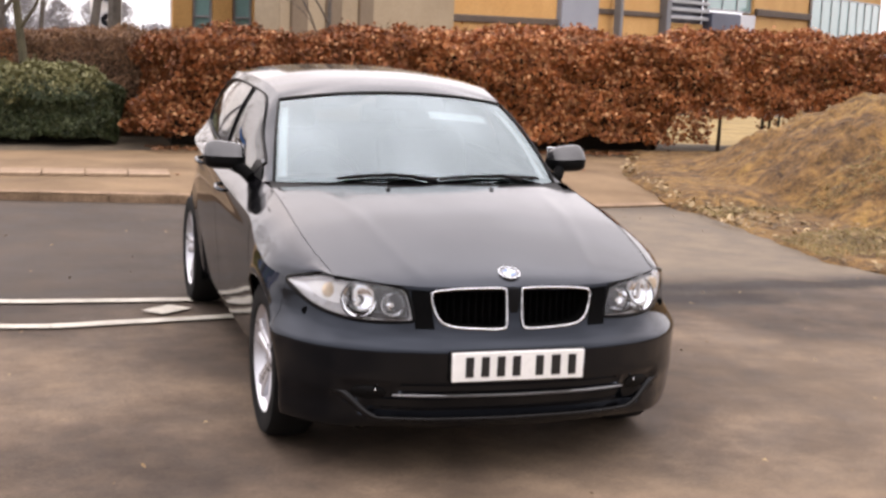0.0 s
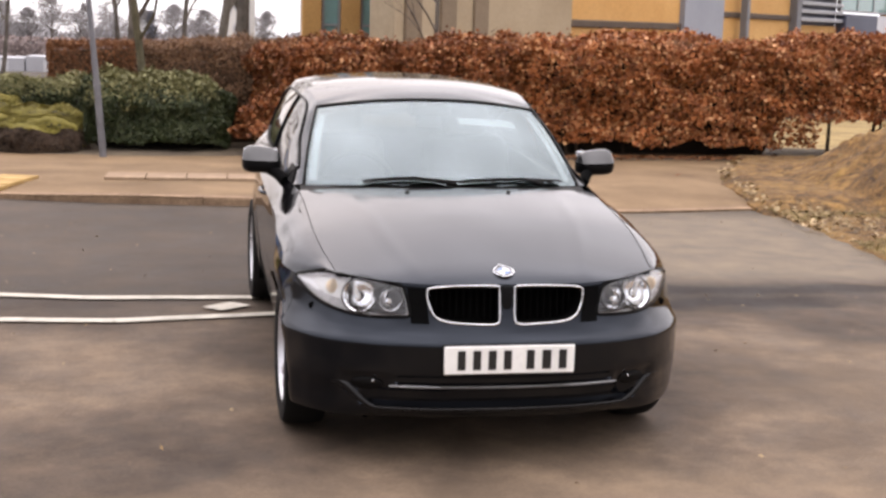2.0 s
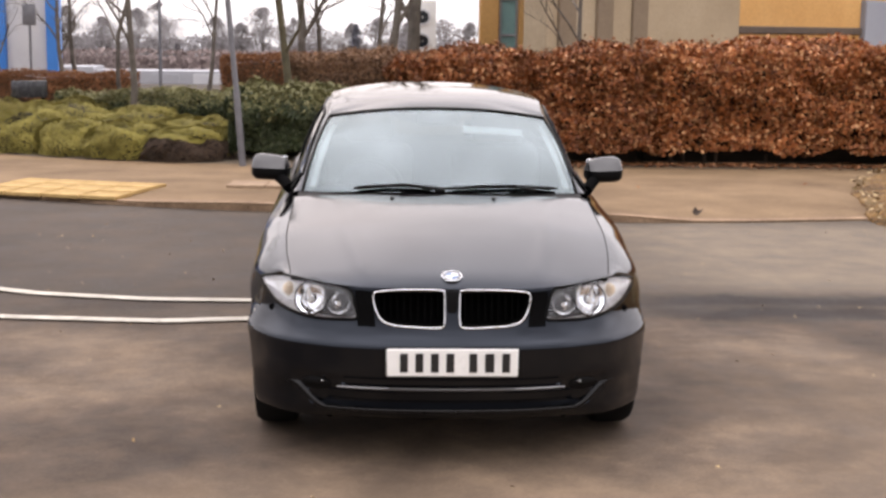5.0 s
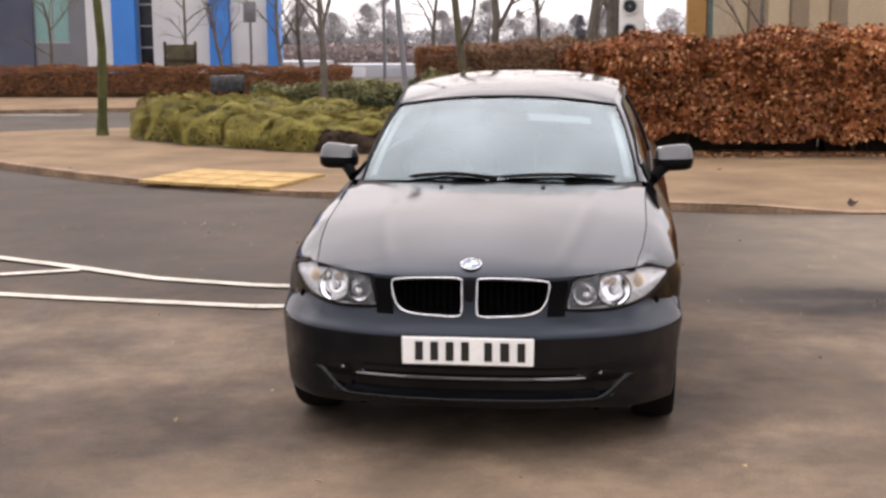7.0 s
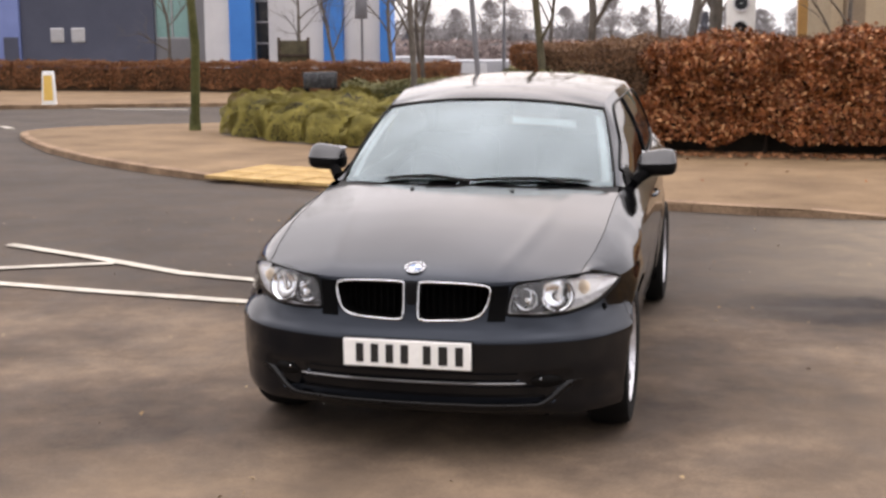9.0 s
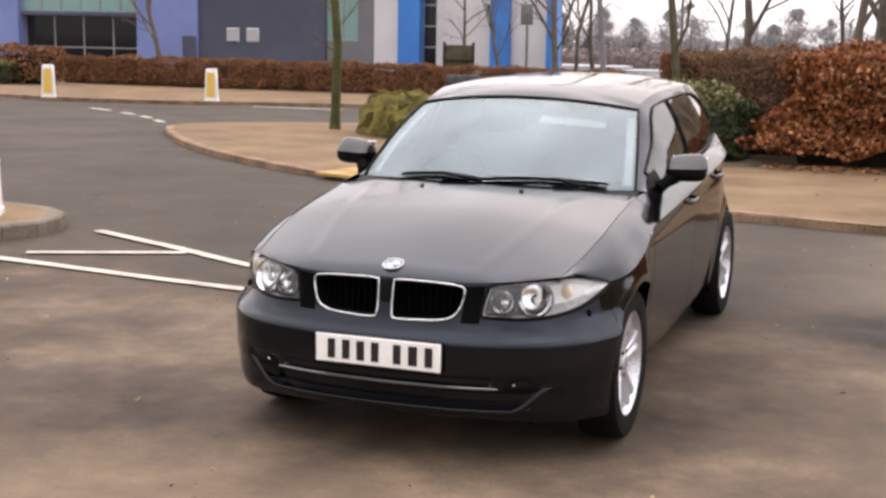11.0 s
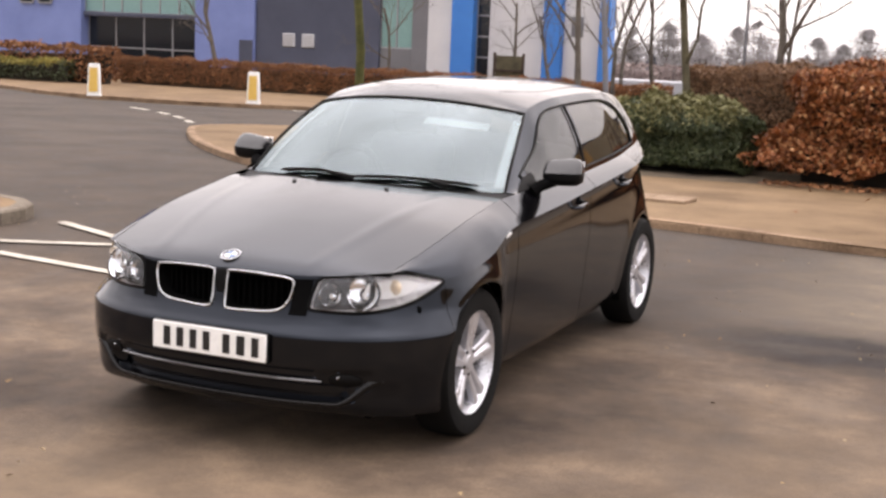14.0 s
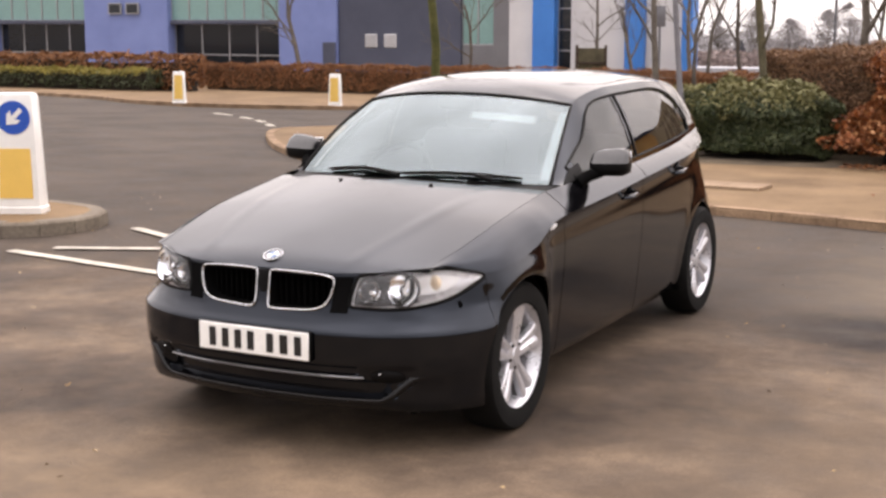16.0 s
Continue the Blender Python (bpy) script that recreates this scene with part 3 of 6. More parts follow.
def hedge(name, corner, length, depth, height, turn, leaves, leaf, count, label, lift=0.1, gap=0.15, top_leaves=None, rough=0.08, stems=True, group="", rise_to=None, rounded=0.16, slump=0.0, thin=None, ragged=0.0, long=1.5, heart=None, layers=0.0):
    """A clipped hedge: solid heart toned as inner shade, stems and a thick coat of leaves over an uneven box."""
    x0, y0 = corner
    z0 = slope(y0) + lift
    th = thing(name, pose(x0, y0, z0, 0, 0, turn), label, "hedge", group)
    rng = np.random.default_rng(int(abs(x0 * 31 + y0 * 17)) + count)
    grade = lambda x: ((rise_to or height) - height) * x / length
    # heart
    nx, nz = max(6, int(length / 0.3)), 6
    v, f = [], []
    ring = [(-0.72, 0.0), (-1.0, height * 0.45), (-0.96, height * 0.8), (-0.75, height - 0.10 - rough), (0.75, height - 0.10 - rough), (0.96, height * 0.8), (1.0, height * 0.45), (0.72, 0.0)]
    for i in range(nx + 1):
        for sx, z in ring:
            x, y = length * i / nx, depth / 2 + sx * max(0.12, depth / 2 - 0.24 - 1.3 * rough)
            w = lump((x, y, z), 1.1, x0) * rough
            if thin and x > thin[0] - 0.3:
                z = max(z, thin[2] + 0.1)
            v.append((min(max(x, 0.12), length - 0.12), y + w * (1 if sx < 0 else -1), z + (w if z > gap else 0) + grade(x) * z / height))
    k = len(ring)
    f = [(i * k + j, i * k + (j + 1) % k, (i + 1) * k + (j + 1) % k, (i + 1) * k + j) for i in range(nx) for j in range(k)]
    f += [tuple(reversed(range(k))), tuple(nx * k + j for j in range(k))]
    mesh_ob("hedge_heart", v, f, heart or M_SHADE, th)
    # coat
    front, top, end = length * (height - gap), length * depth, depth * (height - gap)
    tot = front * 1.25 + top + end * 2
    pts, nor, tops = [], [], []
    for _ in range(count):
        q = rng.uniform(0, tot)
        x, y, z = rng.uniform(0, length), rng.uniform(0, depth), gap + (height - gap) * rng.uniform(0, 1) ** 0.92
        inset = abs(rng.normal(0, 0.055))
        if q < front:
            p, n = [x, inset, z], (0, -1, 0.25)
        elif q < front * 1.25:
            p, n = [x, depth - inset, z], (0, 1, 0.25)
        elif q < front * 1.25 + top:
            p, n = [x, y, height - inset], (0, 0, 1)
        elif q < front * 1.25 + top + end:
            p, n = [inset, y, z], (-1, 0, 0.25)
        else:
            p, n = [length - inset, y, z], (1, 0, 0.25)
        w = lump((p[0] + x0, p[1], p[2]), 1.1, x0) * rough * 1.3 + lump((p[0] + x0, p[1], p[2]), 3.5, x0 + 5) * rough * 0.8
        w += layers * (lump(((p[0] + x0) * 0.55, p[1] * 0.6, p[2] * 1.4), 3.2, x0 + 11) + 0.5 * lump((p[0] + x0, p[1], p[2] * 1.3), 7.5, x0 + 2))
        edge = max(0, p[2] - (height - rounded)) * 0.5
        if n[2] > 0.9 and rounded > 0.2:
            q = min(p[1], p[0], length - p[0], rounded)
            p[2] -= (rounded - q) ** 2 / rounded * 0.9
        p[0] += n[0] * w
        p[1] += n[1] * w + (edge if n[1] < 0 else -edge if n[1] > 0 else 0)
        p[2] += n[2] * w * (0.8 if n[2] > 0.9 else 1.6) + (rng.normal(0, 0.03) if n[2] > 0.9 else 0)
        p[2] += grade(p[0]) * max(0, p[2]) / height
        if slump:
            near = max(0.0, 1 - min(p[0] + 0.25, length - p[0], p[1] + 0.1) / 0.6)
            p[2] *= 1 - slump * near * near
        if ragged and p[0] < 0.5:
            p[0] += ragged * (1.3 * lump((p[1] * 1.1, p[2] * 1.5, 0), 1.0, 31) + 0.5 * lump((p[1] * 3, p[2] * 3, 0), 1.0, 37) + 0.55 * p[2] / height - 0.25) * (1 - p[0] / 0.5)
        if thin and thin[0] < p[0] < thin[1] and p[2] < thin[2] + 0.12 * lump(p, 4.0, 3):
            continue
        if p[2] < gap + 0.22 and lump((p[0] * 2.0 + x0, p[1], 0), 0.9, 9) * 0.22 + 0.06 > p[2] - gap:
            continue
        # top leaves, and more of the front ones higher up, take the paler tones
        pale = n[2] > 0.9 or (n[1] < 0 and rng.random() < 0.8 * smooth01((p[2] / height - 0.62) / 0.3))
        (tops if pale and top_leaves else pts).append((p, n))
    ob = leaf_cloud("foliage", [p for p, n in pts], [n for p, n in pts], leaf, leaves, 0.75, th, long)
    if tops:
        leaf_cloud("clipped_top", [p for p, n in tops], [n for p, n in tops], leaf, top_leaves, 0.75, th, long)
    if layers:
        k = int(length * 330)
        tx, ty = rng.uniform(0.1, length, k), rng.uniform(0.15, depth - 0.15, k)
        tip = [(a, b, height + grade(a) - 0.05 + abs(rng.normal(0, 0.06)) + 0.5 * rough * lump((a + x0, b, height), 1.1, x0)) for a, b in zip(tx, ty)]
        leaf_cloud("brushwood", tip, [(0, -1, 0)] * k, 0.010, M_TWIGGY, 0.5, th, 9.0)
    if stems:
        for i in range(int(length / 0.45)):
            x, y = rng.uniform(0.1, length - 0.1), rng.uniform(0.12, depth * 0.5)
            pts2 = [(x, y, -0.1), (x + rng.normal(0, 0.03), y, height * 0.3), (x + rng.normal(0, 0.09), y + rng.normal(0, 0.05), height * 0.8)]
            mesh_ob("stem", *tube(pts2, [0.026, 0.020, 0.008], 6), M_TWIG, th)
    if thin:
        for x, lean in ((thin[0] + 0.38, 0.02), (thin[0] + 1.02, 0.10)):
            mesh_ob("stem", *tube([(x, 0.35, -0.1), (x + lean * 0.5, 0.35, 0.25), (x + lean, 0.37, 0.75)], [0.034, 0.026, 0.020], 8), M_TWIG, th)
    return th


def shrub(name, x, y, rx, ry, height, leaves, leaf, count, label, group="", lift=0.1, bare=None):
    """A low spreading shrub: a lumpy dome of sprays over a solid heart toned as inner shade."""
    th = thing(name, pose(x, y, slope(y) + lift), label, "shrub", group)
    rng = np.random.default_rng(int(abs(x * 77 + y * 13)) + count)
    sd = rng.uniform(0, 50)
    bm = bmesh.new()
    bmesh.ops.create_icosphere(bm, subdivisions=3, radius=1.0)
    for w in bm.verts:
        w.co.z = max(w.co.z, -0.02)
        k = 0.84 + 0.24 * lump(w.co, 1.7, sd)
        w.co = Vector((w.co.x * rx * k, w.co.y * ry * k * 0.97, max(0.0, w.co.z) ** 0.72 * height * k * 0.86))
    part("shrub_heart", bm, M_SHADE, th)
    d = rng.normal(0, 1, (count, 3))
    d[:, 2] = np.abs(d[:, 2]) * 0.9
    d /= np.linalg.norm(d, axis=1, keepdims=True)
    pts = []
    for q in d:
        k = 0.92 + 0.24 * lump(q, 1.7, sd) + 0.11 * lump(q, 4.0, sd) - abs(rng.normal(0, 0.03))
        pts.append((q[0] * rx * k * 1.14, q[1] * ry * k * 1.1, max(0.02, q[2] ** 0.72 * height * k * 0.94)))
    dead = np.array([bare is not None and q[1] < 0.25 and q[2] < 0.55 + 0.25 * lump(q, 3.0, sd) for q in d])
    pts = np.array(pts)
    leaf_cloud("foliage", pts[~dead], d[~dead] + np.array([0, 0, 0.35]), leaf, leaves, 0.33, th, long=2.4)
    if dead.any():
        leaf_cloud("dead_sprays", pts[dead] * np.array([0.93, 0.93, 1.0]), d[dead], leaf, bare, 0.5, th, long=2.4)
    return th


# ---- the car: nose towards -y, front axle at y = 0, on z = 0 ----
PLAN_X = [0, 0.25, 0.430, 0.56, 0.668, 0.765, 0.828, 0.858, 0.864, 0.866, 0.866, 0.860, 0.848, 0.822, 0.752, 0.63, 0.40, 0]
PLAN_Y = [-0.745, -0.732, -0.697, -0.645, -0.572, -0.452, -0.315, -0.15, 0.05, 0.35, 1.0, 1.8, 2.55, 2.85, 3.15, 3.37, 3.465, 3.49]
arc = [0.0]
for i in range(1, len(PLAN_X)):
    arc.append(arc[-1] + math.hypot(PLAN_X[i] - PLAN_X[i - 1], PLAN_Y[i] - PLAN_Y[i - 1]))
fx = pchip([-arc[2], -arc[1]] + arc, [-PLAN_X[2], -PLAN_X[1]] + PLAN_X)
fy = pchip([-arc[2], -arc[1]] + arc, [PLAN_Y[2], PLAN_Y[1]] + PLAN_Y)
LEN = arc[-1]
S_TAB = np.linspace(0, LEN, 700)
X_TAB, Y_TAB = np.array([fx(s) for s in S_TAB]), np.array([fy(s) for s in S_TAB])


def s_at_y(y):
    return float(np.interp(y, Y_TAB, S_TAB))


# crown of the body side (the swage line), and the upper edge of wing and doors
crown_z = pchip([-0.75, -0.69, -0.645, -0.57, -0.50, -0.42, -0.33, -0.2, 0.0, 0.12, 0.22, 0.33, 0.45, 0.72, 1.1, 1.5, 2.0, 2.4, 2.9, 3.2, 3.5],
                [0.728, 0.727, 0.733, 0.742, 0.740, 0.724, 0.708, 0.716, 0.742, 0.768, 0.802, 0.834, 0.850, 0.864, 0.885, 0.912, 0.945, 0.974, 1.0, 0.99, 0.97])
edge_x = pchip([-0.72, -0.5, -0.25, 0.0, 0.3, 0.48, 0.62, 0.8, 1.2, 2.0, 2.6, 2.9, 3.2, 3.5], [0.648, 0.656, 0.688, 0.703, 0.703, 0.706, 0.722, 0.738, 0.750, 0.740, 0.694, 0.650, 0.57, 0.42])
edge_z = pchip([-0.72, -0.5, -0.3, 0.0, 0.3, 0.48, 0.62, 0.8, 1.2, 2.3, 2.7, 3.0, 3.2, 3.5], [0.695, 0.752, 0.800, 0.868, 0.917, 0.943, 0.956, 0.963, 0.972, 1.028, 1.055, 1.07, 1.07, 1.02])
nose_in = pchip([0.17, 0.20, 0.225, 0.25, 0.30, 0.35, 0.42, 0.498, 0.510, 0.530, 0.560, 0.600, 0.64, 0.68, 0.73, 0.76],
                [0.13, 0.065, 0.040, 0.030, 0.020, 0.006, 0.0, 0.0, 0.006, 0.024, 0.043, 0.058, 0.066, 0.072, 0.082, 0.097])
door_in = pchip([0, 0.06, 0.15, 0.35, 0.5, 0.66, 0.80, 0.91, 0.965, 0.985, 1.0], [0.125, 0.100, 0.088, 0.072, 0.064, 0.060, 0.061, 0.066, 0.062, 0.050, 0.044])
tuck = pchip([0, 0.06, 0.15, 0.35, 0.5, 0.66, 0.80, 1.0], [0.004, 0.005, 0.007, 0.009, 0.007, 0.003, 0.0, 0.0])
wing_in = pchip([0, 0.12, 0.3, 0.55, 0.75, 0.9, 1.0], [0.056, 0.042, 0.033, 0.017, 0.009, 0.016, 0.026])
low_z = pchip([-0.75, -0.5, -0.3, 0.5, 2.0, 2.6, 3.0, 3.5], [0.190, 0.188, 0.185, 0.19, 0.195, 0.21, 0.25, 0.27])


def hollow(x, z):
    """Depth of the lower air intake and the lamp pockets in the bumper."""
    x = abs(x)
    gate = lambda v, a, b, e: smooth01((v - a) / e + 0.5) * smooth01((b - v) / e + 0.5)
    d = 0.045 * gate(x, -1, 0.56, 0.08) * gate(z, 0.252, 0.318, 0.016)
    d = max(d, 0.013 * gate(x, 0.46, 0.635, 0.04) * gate(z, 0.300, 0.372, 0.035))
    d = max(d, 0.012 * gate(x, -1, 0.44, 0.02) * gate(z, 0.345, 0.375, 0.010))
    return d


def side_point(s, z, skin=False):
    """Body side and nose: s along the plan from the nose's middle, z the height."""
    sg = -1 if s < 0 else 1
    a = abs(s)
    x, y = fx(a), fy(a)
    e = 0.004
    tx, ty = fx(a + e) - fx(a - e), fy(a + e) - fy(a - e)
    k = math.hypot(tx, ty) or 1
    nx, ny = ty / k, -tx / k
    t = (z - low_z(y)) / (crown_z(y) - low_z(y))
    w = smooth01((y + 0.58) / 0.50)
    h = smooth01((y - 0.10) / 0.30)
    low = 0.75 * smooth01((x - 0.45) / 0.25)
    d = (nose_in(z) * (1 - low) + nose_in(max(z, 0.27)) * low) * (1 - w) + (wing_in(t) * (1 - h) + (door_in(t) + tuck(t) * (1 - smooth01((y - 1.3) / 0.8))) * h) * w
    if y < -0.2 and not skin:
        d += hollow(x, z)
    if y > 2.9:
        d += 0.03 * smooth01((y - 2.9) / 0.3) * smooth01((z - 0.62) / 0.1)
    d += 0.075 * smooth01((y - 2.25) / 0.8) * smooth01((z - 0.55) / 0.4)
    # flares over the wheels
    for yc in (0.0, 2.66):
        r = math.hypot(y - yc, z - 0.31)
        d -= 0.010 * math.exp(-((r - 0.36) / 0.05) ** 2) * w
    # the bumper's corners stand out below the lamps, the wing's crown is drawn in
    d -= 0.022 * math.exp(-((y + 0.33) / 0.20) ** 2) * smooth01((0.60 - z) / 0.09) * (1 + 0.5 * smooth01((0.42 - z) / 0.15))
    return Vector((sg * (x - nx * d), y - ny * d, z))


def nose_point(x, z, out=0.0, skin=True):
    """The place on the nose at a given x and z, moved outwards by out."""
    lo, hi = 0.0, s_at_y(0.2)
    for _ in range(34):
        m = (lo + hi) / 2
        if side_point(m, z, skin).x < abs(x):
            lo = m
        else:
            hi = m
    p = side_point(lo, z, skin)
    q = side_point(lo + 0.01, z, skin)
    t = (q - p).normalized()
    n = Vector((t.y, -t.x, 0))
    p = p + n * out
    return Vector((math.copysign(p.x, x), p.y, p.z))


def inside(poly, x, z):
    c, j = False, len(poly) - 1
    for i in range(len(poly)):
        (xi, zi), (xj, zj) = poly[i], poly[j]
        if (zi > z) != (zj > z) and x < (xj - xi) * (z - zi) / (zj - zi) + xi:
            c = not c
        j = i
    return c


def grid(fn, us, vs, keep=None):
    """A sheet of fn over us x vs, without the cells that keep turns down."""
    v = [fn(u, w) for u in us for w in vs]
    n, f = len(vs), []
    for i in range(len(us) - 1):
        for j in range(n - 1):
            q = (i * n + j, (i + 1) * n + j, (i + 1) * n + j + 1, i * n + j + 1)
            c = (v[q[0]] + v[q[1]] + v[q[2]] + v[q[3]]) / 4
            if keep is None or keep(c):
                f.append(q)
    return v, f


def outward(m, centre=(0, 1.4, 0.7)):
    """The sheet with its faces turned away from the car's middle."""
    v, f = m
    tot = 0.0
    for q in f:
        a, b, c = Vector(v[q[0]]), Vector(v[q[1]]), Vector(v[q[2]])
        tot += (b - a).cross(c - a).dot(a - Vector(centre))
    return (v, f) if tot > 0 else (v, [tuple(reversed(q)) for q in f])


def flip(m):
    return m[0], [tuple(reversed(q)) for q in m[1]]


def mirror(m):
    return [Vector((-p[0], p[1], p[2])) for p in m[0]], [tuple(reversed(q)) for q in m[1]]


def rng_lin(a, b, step):
    k = max(2, int(abs(b - a) / step) + 1)
    return [a + (b - a) * i / (k - 1) for i in range(k)]


LAMP = [(p.x, p.y) for p in loop_through([(0.786, 0.703, 0), (0.735, 0.731, 0), (0.655, 0.744, 0), (0.56, 0.742, 0), (0.46, 0.728, 0), (0.408, 0.714, 0), (0.392, 0.675, 0), (0.381, 0.625, 0), (0.384, 0.603, 0), (0.42, 0.598, 0), (0.53, 0.594, 0), (0.62, 0.601, 0), (0.70, 0.622, 0), (0.755, 0.660, 0)], 60)]
KIDNEY = [(p.x, p.y) for p in loop_through([(0.040, 0.722, 0), (0.10, 0.724, 0), (0.20, 0.722, 0), (0.285, 0.715, 0), (0.312, 0.700, 0), (0.308, 0.655, 0), (0.285, 0.607, 0), (0.235, 0.584, 0), (0.14, 0.577, 0), (0.05, 0.576, 0), (0.031, 0.595, 0), (0.030, 0.66, 0), (0.031, 0.708, 0)], 60)]

car = thing("car", pose(0, 0, 0), "glossy black five-door hatchback car parked on tarmac", "car")
S_ARCH_F, S_DOOR1, S_DOOR2, S_DOOR3 = s_at_y(-0.30), s_at_y(0.50), s_at_y(1.56), s_at_y(2.42)
ARCH = 0.352


def off_wheel(c):
    return all(math.hypot(c.y - yc, c.z - 0.312) > ARCH for yc in (0.0, 2.66)) or c.z > 0.9


def body_row(s, t):
    y = fy(abs(s))
    p = side_point(s, low_z(y) + (crown_z(y) - low_z(y)) * t)
    for yc in (0.0, 2.66):
        r = math.hypot(p.y - yc, p.z - 0.312)
        if abs(p.x) > 0.6 and abs(r - ARCH) < 0.012 and r > 1e-6:
            p.y, p.z = yc + (p.y - yc) * ARCH / r, 0.312 + (p.z - 0.312) * ARCH / r
    return p


def nose_keep(c):
    x = abs(c.x)
    return off_wheel(c) and not inside(LAMP, x, c.z) and not inside(KIDNEY, x, c.z)


rows_f = [i / 78 for i in range(79)]
rows_s = [i / 46 for i in range(47)]
part_faces = grid(body_row, rng_lin(-S_ARCH_F, S_ARCH_F, 0.0085), rows_f, nose_keep)
mesh_ob("front_bumper", *outward(part_faces), M_PAINT, car, "glossy black bumper with lower air intake")


def shoulder(s, t):
    """From the swage line up to the bonnet's or window's edge."""
    y = fy(abs(s))
    a = side_point(s, crown_z(y))
    sg = 1 if s >= 0 else -1
    b = Vector((sg * edge_x(y), y, edge_z(y)))
    full = 1 - smooth01((y - 0.12) / 0.35)
    c = (a + b) / 2 + Vector((sg * (0.004 + 0.028 * full), 0, 0.006 + 0.014 * full))
    return a * (1 - t) ** 2 + c * 2 * t * (1 - t) + b * t * t


def side_panel(name, s0, s1, label="", mat=None):
    for sg in (1, -1):
        ss = [sg * q for q in rng_lin(s0 + 0.003, s1 - 0.003, 0.014)]
        m = join(grid(body_row, ss, rows_s, off_wheel), grid(shoulder, ss, [i / 10 for i in range(11)]))
        m = outward(m)
        ob = mesh_ob(name, *m, mat or M_PAINT, car, label)
        yield sg, ob


S_NOSE = s_at_y(-0.505)
for sg in (1, -1):
    ss = [sg * q for q in rng_lin(S_NOSE, S_ARCH_F + 0.003, 0.01)]
    m = grid(shoulder, ss, [i / 10 for i in range(11)])
    mesh_ob("wing_tip", *outward(m), M_PAINT, car)
for _ in side_panel("front_wing", S_ARCH_F, S_DOOR1, "glossy black front wing"):
    pass
doors = list(side_panel("front_door", S_DOOR1, S_DOOR2, "closed black front door")) + list(side_panel("rear_door", S_DOOR2, S_DOOR3, "closed black rear door"))
for _ in side_panel("rear_quarter", S_DOOR3, LEN - 0.012):
    pass

# dark inner shell, seen in the panel gaps, and floor
inner = lambda s, t: body_row(s, t) * 1.0 - Vector((math.copysign(min(0.016, abs(fx(abs(s)))), s), 0, 0))
ss = rng_lin(S_ARCH_F + 0.01, LEN - 0.05, 0.03)
m = join(grid(inner, ss, rows_s, off_wheel), flip(grid(inner, [-q for q in ss], rows_s, off_wheel)))
mesh_ob("inner_shell", *m, M_DARK, car)
part("floor_pan", block((1.36, 3.7, 0.06), (0, 1.35, 0.24), 0.02), M_DARK, car)
# unseen slab added to block light and darken the ground under the car
part("underside_blocker", block((1.20, 3.6, 0.03), (0, 1.42, 0.180), 0.01), M_DARK, car)
part("engine_bay", block((1.0, 0.85, 0.42), (0, -0.08, 0.42), 0.04), M_DARK, car)

# bonnet
lead_y = pchip([0, 0.15, 0.31, 0.43, 0.55, 0.643], [-0.670, -0.666, -0.650, -0.625, -0.569, -0.503])
lead_z = pchip([0, 0.31, 0.45, 0.643], [0.730, 0.729, 0.735, 0.752])


def bonnet_point(a, b, lift=0.0):
    x0 = abs(a) * 0.652
    yf, yr = lead_y(x0), 0.345 + 0.17 * a * a
    y = yf + (yr - yf) * b ** 1.35
    k = 1 - a * a
    body = lambda yy: edge_z(yy) + 0.060 * k * (0.75 + 0.25 * smooth01((yy + 0.7) / 0.5))
    z = body(y) - (body(yf) - lead_z(x0)) * math.exp(-(y - yf) / 0.045)
    ridge = 0.52 + 0.18 * b
    z += 0.003 * math.exp(-((abs(a) - ridge) / 0.05) ** 2) * smooth01(b * 4) * smooth01((1 - b) * 3)
    return Vector((a * (edge_x(y) - 0.004), y, z + lift - 0.001))


bon = grid(lambda a, b: bonnet_point(a, b), [i / 48 - 1 for i in range(97)], [i / 48 for i in range(49)])
mesh_ob("bonnet", *outward(bon), M_PAINT, car, "glossy black bonnet")
mesh_ob("bonnet_underside", *grid(lambda a, b: bonnet_point(a, b, -0.018), [i / 12 - 1 for i in range(25)], [i / 12 for i in range(13)]), M_DARK, car)


# windscreen and greenhouse
def screen_point(a, b, out=0.0):
    e = abs(a) ** 2.2
    p0 = Vector((0.672 * a, 0.405 + 0.235 * e, 0.985 - 0.028 * e))
    p1 = Vector((0.560 * a, 1.02 + 0.135 * e, 1.343 - 0.052 * e))
    n = Vector((0.25 * a, -0.5, 0.85)).normalized()
    return p0.lerp(p1, b) + n * (0.026 * 4 * b * (1 - b) + out)


top_y = [0.64, 0.8, 1.0, 1.215, 1.6, 2.1, 2.5, 2.75, 2.95, 3.18]
rail_x = pchip(top_y, [0.674, 0.638, 0.594, 0.556, 0.574, 0.572, 0.552, 0.522, 0.525, 0.56])
rail_z = pchip(top_y, [0.958, 1.058, 1.185, 1.318, 1.368, 1.375, 1.365, 1.342, 1.275, 1.10])
roof_z = pchip([1.02, 1.12, 1.3, 1.7, 2.1, 2.5, 2.85, 3.1], [1.344, 1.377, 1.410, 1.432, 1.434, 1.420, 1.388, 1.35])


def green_point(y, t, out=0.0):
    """Side of the cabin from the belt line (t = 0) to the roof rail (t = 1)."""
    a = Vector((edge_x(y), y, edge_z(y)))
    b = Vector((rail_x(y), y, rail_z(y)))
    n = Vector((b.z - a.z, 0, a.x - b.x))
    n = n.normalized() if n.length > 1e-4 else Vector((1, 0, 0))
    return a.lerp(b, t) + n * (0.10 * (b.z - a.z) * 4 * t * (1 - t) * 0.6 + out)


